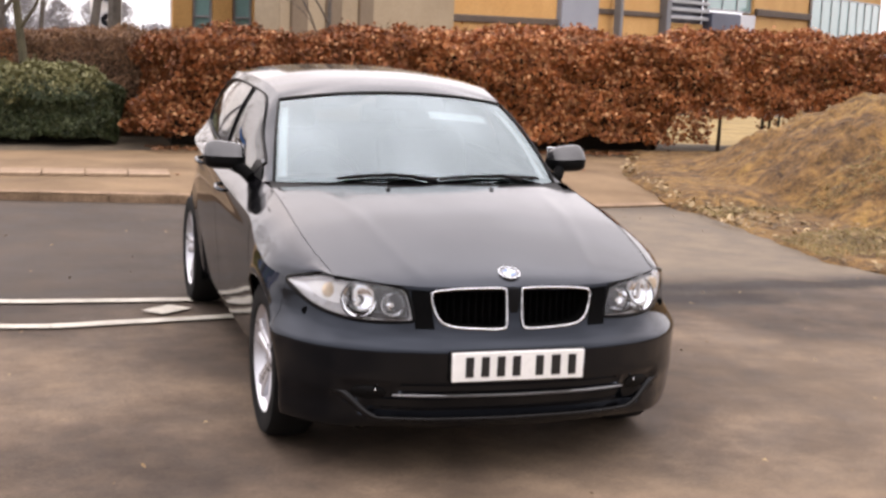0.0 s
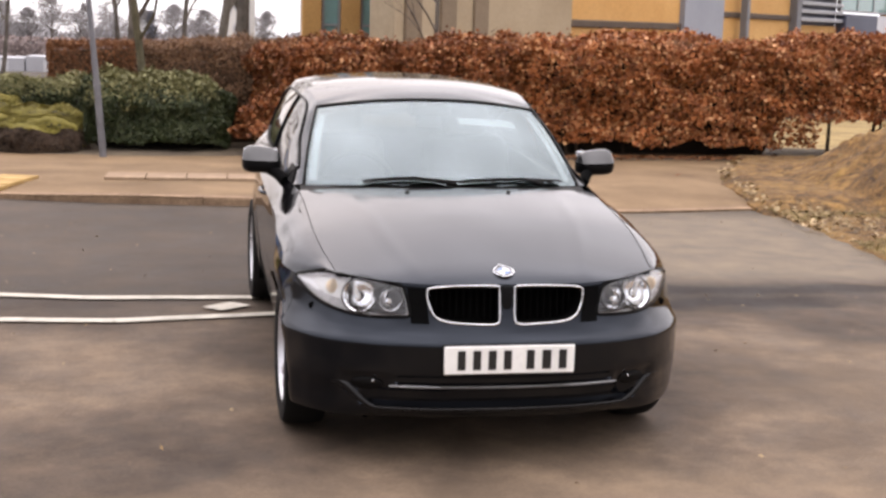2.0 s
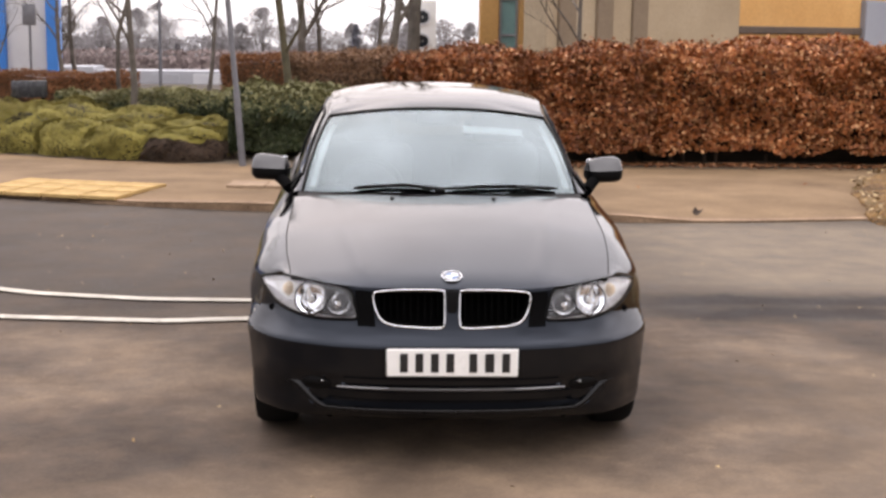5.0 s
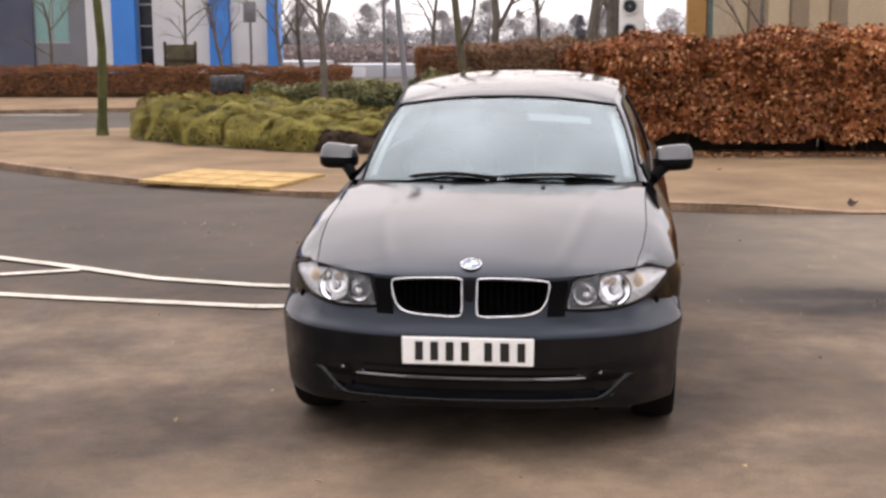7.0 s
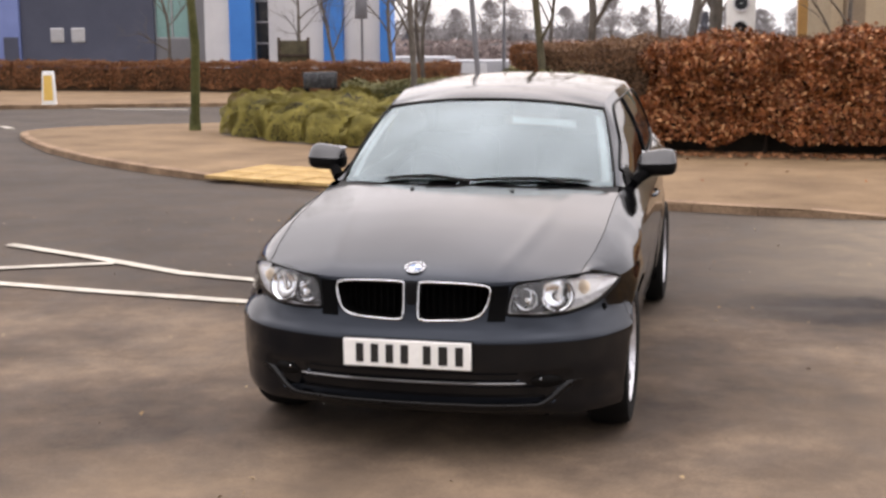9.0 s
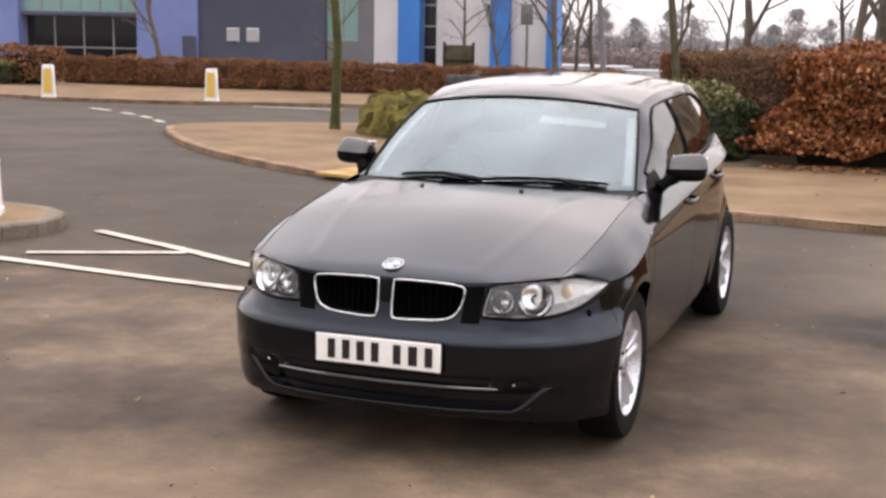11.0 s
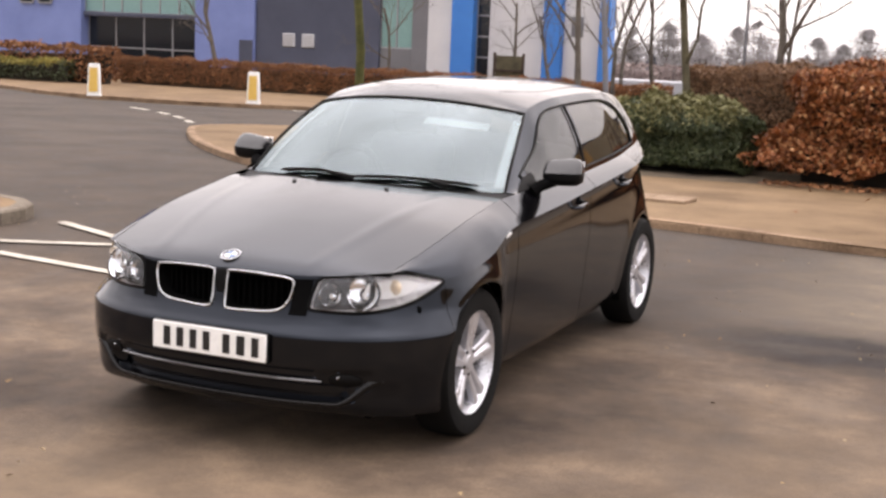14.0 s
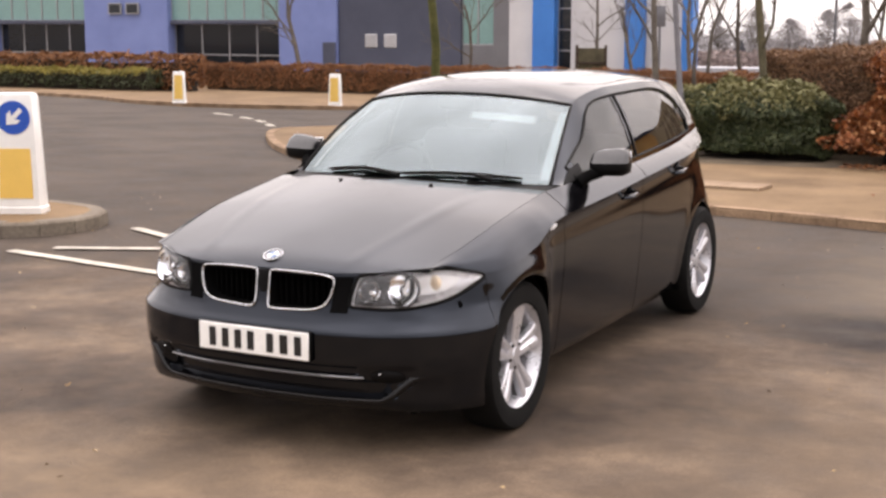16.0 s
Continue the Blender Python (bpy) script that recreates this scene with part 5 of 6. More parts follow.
SPOKES = 5
for yc in (0.0, 2.66):
    for sg in (1, -1):
        wheel = new("wheel")
        wheel.parent = car
        wheel.matrix_world = pose(sg * (0.726 if yc < 1 else 0.695), yc, 0.316, 14 + 23 * (yc > 1), 0, 0 if sg > 0 else 180)
        mesh_ob("tyre", *tyre_mesh(), M_RUBBER, wheel, "black road tyre")
        mesh_ob("rim", *lathe_x([(0.205, -0.09), (0.195, -0.06), (0.188, 0.02), (0.196, 0.062), (0.208, 0.082), (0.221, 0.096), (0.226, 0.094), (0.222, 0.085)]), M_ALLOY, wheel, "silver alloy rim")
        for i in range(SPOKES):
            mesh_ob("spoke", *spoke(2 * math.pi * i / SPOKES, 0.040, 0.207, 0.034, 0.062, 0.066, 0.083, 0.030), M_ALLOY, wheel)
        mesh_ob("hub", *lathe_x([(0.068, 0.03), (0.066, 0.062), (0.045, 0.070), (0.036, 0.070), (0.034, 0.074), (0.001, 0.076)], 32), M_ALLOY, wheel)
        for i in range(5):
            t = 2 * math.pi * (i + 0.5) / 5
            mesh_ob("wheel_bolt", *tube([(0.05, 0.052 * math.cos(t), 0.052 * math.sin(t)), (0.071, 0.052 * math.cos(t), 0.052 * math.sin(t))], 0.008, 8), M_PLASTIC, wheel)
        mesh_ob("brake_disc", *lathe_x([(0.145, -0.01), (0.145, 0.01), (0.06, 0.012), (0.03, 0.03)], 40), M_LAMPDARK, wheel)
        # liner behind the wheel
        v, f = [], []
        for i in range(31):
            t = -0.35 + (math.pi + 0.7) * i / 30
            for xx in (0.50, 0.60, 0.70, 0.79 if yc < 1 else 0.765):
                v.append((sg * xx, yc + (ARCH + 0.006) * math.cos(t), 0.312 + (ARCH + 0.006) * math.sin(t)))
        f = [(i * 4 + j, i * 4 + j + 1, i * 4 + 5 + j, i * 4 + 4 + j) for i in range(30) for j in range(3)]
        mesh_ob("wheel_arch_liner", v, f, M_DARK, car)
        part("wheel_well_wall", block((0.03, 0.72, 0.62), (sg * 0.50, yc, 0.42), 0.01), M_DARK, car)
        lipv = []
        for i in range(41):
            t = -0.30 + (math.pi + 0.6) * i / 40
            y, z = yc + ARCH * math.cos(t), 0.312 + ARCH * math.sin(t)
            q = side_point(sg * s_at_y(y), max(z, low_z(y)))
            lipv.append((q.x - sg * 0.006, y, z))
        mesh_ob("wheel_arch_lip", *tube(lipv, 0.005, 6), M_PAINT, car)

# cabin
part("dashboard", block((1.28, 0.42, 0.26), (0, 0.78, 0.84), 0.09, 3), M_PLASTIC, car)
part("cabin_floor", block((1.36, 2.5, 0.05), (0, 1.9, 0.32), 0.01), M_DARK, car)
for x in (-0.36, 0.36):
    st = part("front_seat", block((0.50, 0.16, 0.62), (x, 1.78, 0.80), 0.07, 3, Matrix.Rotation(radians(-16), 4, "X")), M_SEAT, car, "dark cloth front seat")
    part("seat_cushion", block((0.50, 0.52, 0.16), (x, 1.48, 0.52), 0.06, 3), M_SEAT, st)
    part("headrest", block((0.27, 0.10, 0.18), (x, 1.88, 1.19), 0.045, 3), M_SEAT, st)
part("rear_seat", block((1.22, 0.18, 0.62), (0, 2.62, 0.78), 0.07, 3, Matrix.Rotation(radians(-18), 4, "X")), M_SEAT, car)
for x in (-0.36, 0.36):
    part("rear_headrest", block((0.26, 0.10, 0.14), (x, 2.70, 1.12), 0.045, 3), M_SEAT, car)
ringp = [Vector((-0.36 + 0.185 * math.cos(2 * math.pi * i / 32), 1.06 + 0.185 * math.sin(2 * math.pi * i / 32) * 0.42, 0.90 + 0.185 * math.sin(2 * math.pi * i / 32) * 0.9)) for i in range(32)]
sw = mesh_ob("steering_wheel", *tube(ringp, 0.016, 8, True), M_PLASTIC, car)
part("steering_boss", block((0.16, 0.07, 0.12), (-0.36, 1.03, 0.89), 0.03), M_PLASTIC, sw)
part("rear_view_mirror", block((0.22, 0.05, 0.07), (0, 1.04, 1.295), 0.022, 3), M_PLASTIC, car)


# ---- hedges, shrubs and heap ----
THIN = (4.4, 6.15, 0.56)
hedge("beech_hedge", (-1.7, 13.65), 2.4, 1.0, 1.42, 0, M_TWIGGY, 0.021, 30000, "bare twiggy end of the brown beech hedge", gap=0.10, rough=0.12, long=2.6, heart=M_BROWNHEART)
hedge("beech_hedge", (0.05, 11.9), 3.23, 1.8, 1.42, 0, M_BEECH, 0.046, 38000, "clipped beech hedge holding dry copper-brown leaves", gap=0.11, rough=0.17, rise_to=1.49, slump=0.06, rounded=0.26, ragged=0.42, layers=0.10)
hedge("beech_hedge", (3.15, 11.9), 9.9, 1.8, 1.49, 0, M_BEECH_PALE, 0.046, 96000, "clipped beech hedge with paler brown dry leaves", gap=0.11, rough=0.17, rise_to=1.68, thin=THIN, rounded=0.26, layers=0.10)
hedge("beech_hedge", (-3.62, 22.0), 12.5, 1.0, 1.44, 0, M_BEECH_FAR, 0.034, 52000, "smooth clipped brown beech hedge behind the planting", rough=0.06, rise_to=1.82, heart=M_BROWNHEART)
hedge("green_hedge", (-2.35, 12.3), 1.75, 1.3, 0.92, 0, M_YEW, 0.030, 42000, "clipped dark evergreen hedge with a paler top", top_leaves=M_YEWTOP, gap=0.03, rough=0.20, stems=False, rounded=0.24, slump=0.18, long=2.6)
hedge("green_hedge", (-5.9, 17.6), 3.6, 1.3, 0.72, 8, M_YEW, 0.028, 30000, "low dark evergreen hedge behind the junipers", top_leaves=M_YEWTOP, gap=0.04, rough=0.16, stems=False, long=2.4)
JUNIPERS = [(-2.9, 12.35, 0.60, 0.55, 0.52), (-3.75, 12.75, 0.62, 0.6, 0.58), (-4.55, 13.35, 0.60, 0.6, 0.60), (-5.35, 13.95, 0.72, 0.65, 0.72), (-6.15, 14.85, 0.74, 0.7, 0.76), (-6.7, 15.85, 0.7, 0.75, 0.78),
            (-4.0, 14.5, 0.85, 0.8, 0.70), (-5.3, 15.6, 0.9, 0.9, 0.78), (-3.0, 13.8, 0.75, 0.75, 0.60), (-6.2, 16.9, 0.65, 0.65, 0.72)]
for x, y, a, b, h in JUNIPERS:
    bare = M_DEADSPRAY if x > -3.3 and y < 13 else None
    shrub("juniper_shrub", x, y, a, b, h, M_JUNIPER, 0.0145, 20000, "low olive-green juniper with bare brown foot" if bare else "low spreading olive-green juniper shrub", "junipers along the pavement", bare=bare)


def heap_z(x, y):
    """The spoil heap beside the driveway."""
    across = max(0.0, x - 5.5) * smooth01((y - 1.2) / 4.0) * smooth01((10.0 - y) / 2.4)
    z = 1.55 * (1 - math.exp(-0.5 * across))
    clods = 0.10 * abs(noise.noise((x * 4.6, y * 4.6, 4))) + 0.08 * abs(noise.noise((x * 10, y * 10, 6))) - 0.05
    return z + (0.10 * noise.noise((x * 0.8, y * 0.8, 1)) + 0.09 * noise.noise((x * 2.3, y * 2.3, 2)) + clods) * min(1, z * 4)


def edge_line(y):
    """Where the rough verge meets the tarmac."""
    return float(np.interp(y, [-14, -9, -4, 1.0, 3.0, 3.5, 5.0, 6.6, 9.2, 11.5], [13.0, 8.6, 5.8, 4.9, 4.25, 4.05, 4.2, 4.3, 5.0, 6.2]))


hv, hf, nx, ny = [], [], 130, 260
for j in range(ny + 1):
    y = -13.5 + 25.3 * j / ny
    for i in range(nx + 1):
        x = edge_line(y) + (14 - edge_line(y)) * (i / nx) ** 1.3
        start = -0.03 + 0.075 * smooth01((y - 6.0) / 0.7)
        up = start + (0.065 + 0.05 * smooth01((y - 6.0) / 0.7)) * smooth01(i / 9)
        up = -0.04 - heap_z(x, y) if i == 0 else up
        hv.append((x + 0.10 * noise.noise((0, y * 1.7, 5)) * (i < 4), y, slope(y) + up + heap_z(x, y) + 0.02 * noise.noise((x * 4, y * 4, 8)) * smooth01(i / 4)))
hf = [(j * (nx + 1) + i, j * (nx + 1) + i + 1, (j + 1) * (nx + 1) + i + 1, (j + 1) * (nx + 1) + i) for j in range(ny) for i in range(nx)]


def heap_ground():
    m, n, l, p = nodes_of("heap_ground")
    a = noise_node(n, l, 1.3, 7, 0.72)
    b = noise_node(n, l, 7, 6, 0.75)
    c = noise_node(n, l, 45, 3, 0.7)
    col = ramp_node(n, l, a.outputs[0], [(0.30, (0.095, 0.047, 0.016)), (0.45, (0.205, 0.107, 0.033)), (0.58, (0.300, 0.163, 0.050)), (0.72, (0.250, 0.152, 0.032))]).outputs[0]
    col = mix_node(n, l, 1.0, col, ramp_node(n, l, b.outputs[0], [(0.38, (0.30, 0.27, 0.24)), (0.60, (1.14, 1.10, 1.0))]).outputs[0], "MULTIPLY")
    col = mix_node(n, l, 1.0, col, ramp_node(n, l, c.outputs[0], [(0.3, (0.6,) * 3), (0.7, (1.15,) * 3)]).outputs[0], "MULTIPLY")
    l.new(col, p.inputs["Base Color"])
    p.inputs["Roughness"].default_value = 0.95
    bp = n.new("ShaderNodeBump")
    bp.inputs["Strength"].default_value, bp.inputs["Distance"].default_value = 1.0, 0.07
    l.new(b.outputs[0], bp.inputs["Height"])
    l.new(bp.outputs[0], p.inputs["Normal"])
    return m


verge = tagged(mesh_ob("spoil_heap", hv, hf, heap_ground()), "heap of brown earth and dead grass beside the driveway", "heap", kind="structure")
M_LITTER = leafy("leaf_litter", [(0.12, 0.069, 0.029), (0.21, 0.1275, 0.0551), (0.3, 0.195, 0.087), (0.54, 0.39, 0.2175)], 0.8)
M_GRASS = leafy("rough_grass", [(0.13, 0.085, 0.026), (0.19, 0.125, 0.043), (0.27, 0.18, 0.075), (0.165, 0.125, 0.032)], 0.8)
rngl = np.random.default_rng(5)
pts = []
while len(pts) < 1300:
    y = rngl.uniform(0.5, 11.2)
    x = edge_line(y) + abs(rngl.normal(0, 1.1)) + (rngl.uniform(0, 3) if rngl.random() < 0.25 else 0)
    if noise.noise((x * 0.8, y * 0.8, 11)) + rngl.normal(0, 0.15) > 0.0 and x < 11:
        pts.append((x, y, slope(y) + 0.05 + 0.08 * smooth01((y - 6.0) / 0.7) + heap_z(x, y)))
tagged(leaf_cloud("leaf_litter", pts, [(0, -0.2, 1)] * len(pts), 0.05, M_LITTER, 0.35), "dry pale dead leaves scattered on the heap", "leaves", kind="stuff")
pts = []
while len(pts) < 26000:
    y = rngl.uniform(-1, 11.4)
    x = edge_line(y) + abs(rngl.normal(0, 1.2)) + (rngl.uniform(0, 5) if rngl.random() < 0.6 else 0) + 0.05
    if noise.noise((x * 0.7, y * 0.7, 21)) > -0.12 and x < 12:
        pts.append((x, y, slope(y) + 0.055 + heap_z(x, y)))
tagged(leaf_cloud("rough_grass", pts, [(0, -0.5, 1)] * len(pts), 0.014, M_GRASS, 0.45, long=5.0), "short tufts of yellowed rough grass", "grass", kind="stuff")
pts = [(rngl.uniform(-0.2, 9), 11.75 + rngl.normal(0, 0.22), 0) for _ in range(1900)] + [(rngl.uniform(-1, 5), rngl.uniform(6.7, 12), 0) for _ in range(10)]
pts = [(x, y, slope(y) + 0.125) for x, y, _ in pts]
tagged(leaf_cloud("fallen_leaves", pts, [(0, 0, 1)] * len(pts), 0.042, M_BEECH_FAR, 0.3), "fallen dry leaves on the pavement under the hedge", "leaves", kind="stuff")
lf = thing("dead_leaf", pose(2.70, 6.70, slope(6.7) + 0.045), "curled dark dead leaf on the kerb", "leaf")
m = grid(lambda u, w: Vector((0.045 * u + 0.02 * w, 0.028 * w, 0.012 + 0.035 * u * u + 0.02 * w)), [i / 6 - 1 for i in range(13)], [-1, -0.5, 0, 0.5, 1])
mesh_ob("leaf_blade", *m, M_TWIG, lf)
pts = [(rngl.uniform(-6, 6), rngl.uniform(-4, 6), 0) for _ in range(420)]
pts = [(x, y, slope(y) + 0.016) for x, y, _ in pts if not (abs(x) < 1.0 and -0.9 < y < 3.7)]
tagged(leaf_cloud("grit", pts, [(0, 0, 1)] * len(pts), 0.016, M_LITTER, 0.3), "small pale grit and leaf scraps on the tarmac", "grit", kind="stuff")



# ---- trees and posts ----
M_BARK = surface("bark", (0.085, 0.070, 0.058), (0.20, 0.170, 0.14), 3, 26, 0.95, 0.7, 0.02)
M_MOSS = surface("mossy_bark", (0.045, 0.055, 0.015), (0.13, 0.13, 0.045), 2.5, 24, 0.95, 0.6, 0.02)
M_OLIVEBARK = surface("olive_bark", (0.06, 0.05, 0.03), (0.14, 0.12, 0.07), 3, 26, 0.95, 0.7, 0.02)
M_GALV = surface("galvanised_steel", (0.13, 0.13, 0.14), (0.20, 0.20, 0.215), 4, 60, 0.5, 0.05, 0.002, metal=0.3, speck=0.15)


def bare_tree(name, x, y, height, girth, bark, label, seed, lift=0.1, fork=0.35, group="bare trees"):
    """A leafless tree: tapered trunk, limbs that fork, and a crown of fine twigs."""
    th = thing(name, pose(x, y, slope(y) + lift - 0.05, 0, 0, 0), label, "tree", group)
    rng = np.random.default_rng(seed)
    wood, twigs = [], []

    def grow(p, d, length, r, level):
        k = 4 if level < 2 else 3
        pts, rad = [p], [r]
        for i in range(k):
            d = (d + Vector(rng.normal(0, 0.10 + 0.05 * level, 3)) + Vector((0, 0, 0.06))).normalized()
            p = p + d * (length / k)
            pts.append(p)
            rad.append(r * (1 - 0.45 * (i + 1) / k))
        (wood if level < 3 else twigs).append(tube(pts, rad, 8 if level == 0 else 5 if level < 3 else 3))
        if level >= 4:
            return
        n = 5 if level == 0 else 4
        for i in range(n):
            t = (fork + (1 - fork) * (i + 0.6) / n) if level == 0 else 0.3 + 0.7 * (i + 0.5) / n
            j = min(int(t * k), k - 1)
            q = pts[j].lerp(pts[j + 1], t * k - j)
            a = rng.uniform(0, 2 * math.pi)
            s = d.cross(Vector((math.cos(a), math.sin(a), 0.1))).normalized()
            nd = (d * rng.uniform(0.7, 1.1) + s * rng.uniform(0.5, 0.95)).normalized()
            grow(q, nd, length * rng.uniform(0.45, 0.68) * (0.8 if level == 0 else 1), rad[j + 1] * rng.uniform(0.45, 0.65), level + 1)

    grow(Vector((0, 0, 0)), Vector((rng.normal(0, 0.02), rng.normal(0, 0.02), 1)), height * 0.62, girth, 0)
    flare = tube([(0, 0, -0.05), (0, 0, 0.05), (0, 0, 0.3)], [girth * 1.45, girth * 1.25, girth * 1.0], 10)
    mesh_ob("trunk", *join(flare, *wood), bark, th)
    mesh_ob("crown", *join(*twigs), bark, th)
    return th


bare_tree("street_tree", -8.02, 16.05, 9.5, 0.085, M_MOSS, "slim street tree with green mossy trunk", 3, group="", fork=0.62)
FAR_TREES = [(-2.1, 22.5, 7, 0.10, 16), (-4.6, 17.6, 6, 0.065, 12), (-6.4, 26.3, 6.5, 0.06, 25), (-0.3, 25.5, 8, 0.12, 13), (0.3, 26.2, 8.5, 0.19, 26), (-17, 70, 10, 0.14, 14), (-4.0, 75, 11, 0.16, 17), (-22, 80, 11, 0.14, 18),
             (-11.3, 41.5, 6, 0.09, 19), (-14.75, 41.0, 6, 0.07, 20), (-13.2, 41.2, 5.5, 0.08, 21), (-27.0, 41.0, 6.5, 0.11, 22), (-19.4, 40.5, 5.5, 0.07, 27), (-0.5, 60, 10, 0.14, 28), (-9.4, 66, 10, 0.12, 11), (2.5, 14.3, 5.0, 0.045, 15)]
for x, y, h, g, sd in FAR_TREES:
    bare_tree("bare_tree", x, y, h, g, M_BARK, "bare winter tree with grey-brown branches", sd)
bare_tree("bare_tree", -1.55, 13.6, 7.6, 0.062, M_OLIVEBARK, "bare tree with olive-brown forked trunk behind the hedge", 24, fork=0.22)

post = thing("lamp_post", pose(-2.08, 11.45, slope(11.45) + 0.1, 0, -4.2, 0), "slim grey galvanised lamp post beside the pavement", "lamp post")
mesh_ob("pole", *tube([(0, 0, -0.05), (0, 0, 0.9), (0, 0, 0.95), (-0.05, 0, 5.2)], [0.044, 0.042, 0.036, 0.03], 14), M_GALV, post)
mesh_ob("arm", *tube([(-0.05, 0, 5.15), (-0.06, -0.15, 5.4), (-0.06, -0.7, 5.5)], 0.03, 8), M_GALV, post)
part("lantern", block((0.22, 0.55, 0.12), (-0.06, -0.95, 5.5), 0.05, 3), M_GALV, post)
sp = thing("sign_post", pose(-12.0, 40.2, slope(40) + 0.1), "thin grey sign post by the far hedge", "sign post")
mesh_ob("pole", *tube([(0, 0, -0.05), (0, 0, 3.2)], 0.045, 10), M_GALV, sp)
part("sign_plate", block((0.44, 0.02, 0.70), (0, -0.06, 2.85), 0.006), M_GALV, sp)
column = thing("lamp_post", pose(-14.1, 79.5, slope(79.5)), "tall slim street light column far off", "lamp post")
mesh_ob("pole", *tube([(0, 0, -0.05), (0, 0, 4.5), (0, 0, 9.0)], [0.11, 0.09, 0.06], 10), M_GALV, column)
part("lantern", block((0.9, 0.35, 0.14), (0.4, 0, 9.0), 0.05, 2), M_GALV, column)
board = thing("low_sign", pose(-6.50, 18.35, slope(18.35) + 0.06, 0, 0, 38), "low dark sign board on two posts seen from behind", "sign")
for x in (-0.26, 0.26):
    part("post", block((0.07, 0.05, 1.0), (x, 0.03, 0.48), 0.01), M_DARK, board)
part("sign_board", block((0.66, 0.03, 0.30), (0, 0, 0.84), 0.012), M_LAMPDARK, board)
stakes = thing("tree_guard", pose(-14.75, 41.0, slope(41) + 0.1), "dark timber stakes and rail guarding a young tree", "tree guard")
for x in (-0.55, 0.55):
    part("stake", block((0.09, 0.09, 1.9), (x, -0.1, 0.93), 0.01), M_TWIG, stakes)
part("rail", block((1.2, 0.05, 0.09), (0, -0.12, 1.25), 0.008), M_TWIG, stakes)
part("mesh_panel", block((1.0, 0.02, 0.95), (0, -0.07, 1.30), 0.006), M_OLIVEBARK, stakes, "greenish mesh panel between the stakes")

# ---- traffic island and bollards ----
isl = [(p.x, p.y) for p in loop_through([(-9.5, 2.75, 0), (-8, 2.72, 0), (-6.4, 2.70, 0), (-5.3, 2.74, 0), (-4.80, 2.98, 0), (-4.62, 3.42, 0), (-4.78, 3.88, 0), (-5.25, 4.12, 0), (-6.4, 4.2, 0), (-8, 4.25, 0), (-9.5, 4.25, 0)], 70, False)]
cen = (-7.0, 3.45)
iv = [(x + (cen[0] - x) * t, y + (cen[1] - y) * t, 0.115 + 0.02 * t) for x, y in isl for t in (0.02, 0.3, 0.98)]
ifc = [(i * 3 + j, i * 3 + 3 + j, i * 3 + 4 + j, i * 3 + 1 + j) for i in range(69) for j in range(2)]
island = tagged(mesh_ob("traffic_island", iv, ifc, M_PAVE), "raised traffic island with kerbed rounded end", "traffic island", kind="structure")
island_kerb = tagged(new("island_kerb"), "pale concrete kerb round the traffic island", "kerb", kind="structure")
kerb_run(list(reversed(isl)), [0.115] * 70, 0.30, island_kerb, M_PALEKERB)

M_SIGNWHITE = gloss("sign_white", (0.80, 0.78, 0.74), 0.35)
M_SIGNBLUE = gloss("sign_blue", (0.010, 0.085, 0.42), 0.3)
M_SIGNYELLOW = gloss("sign_yellow", (0.80, 0.50, 0.12), 0.35)


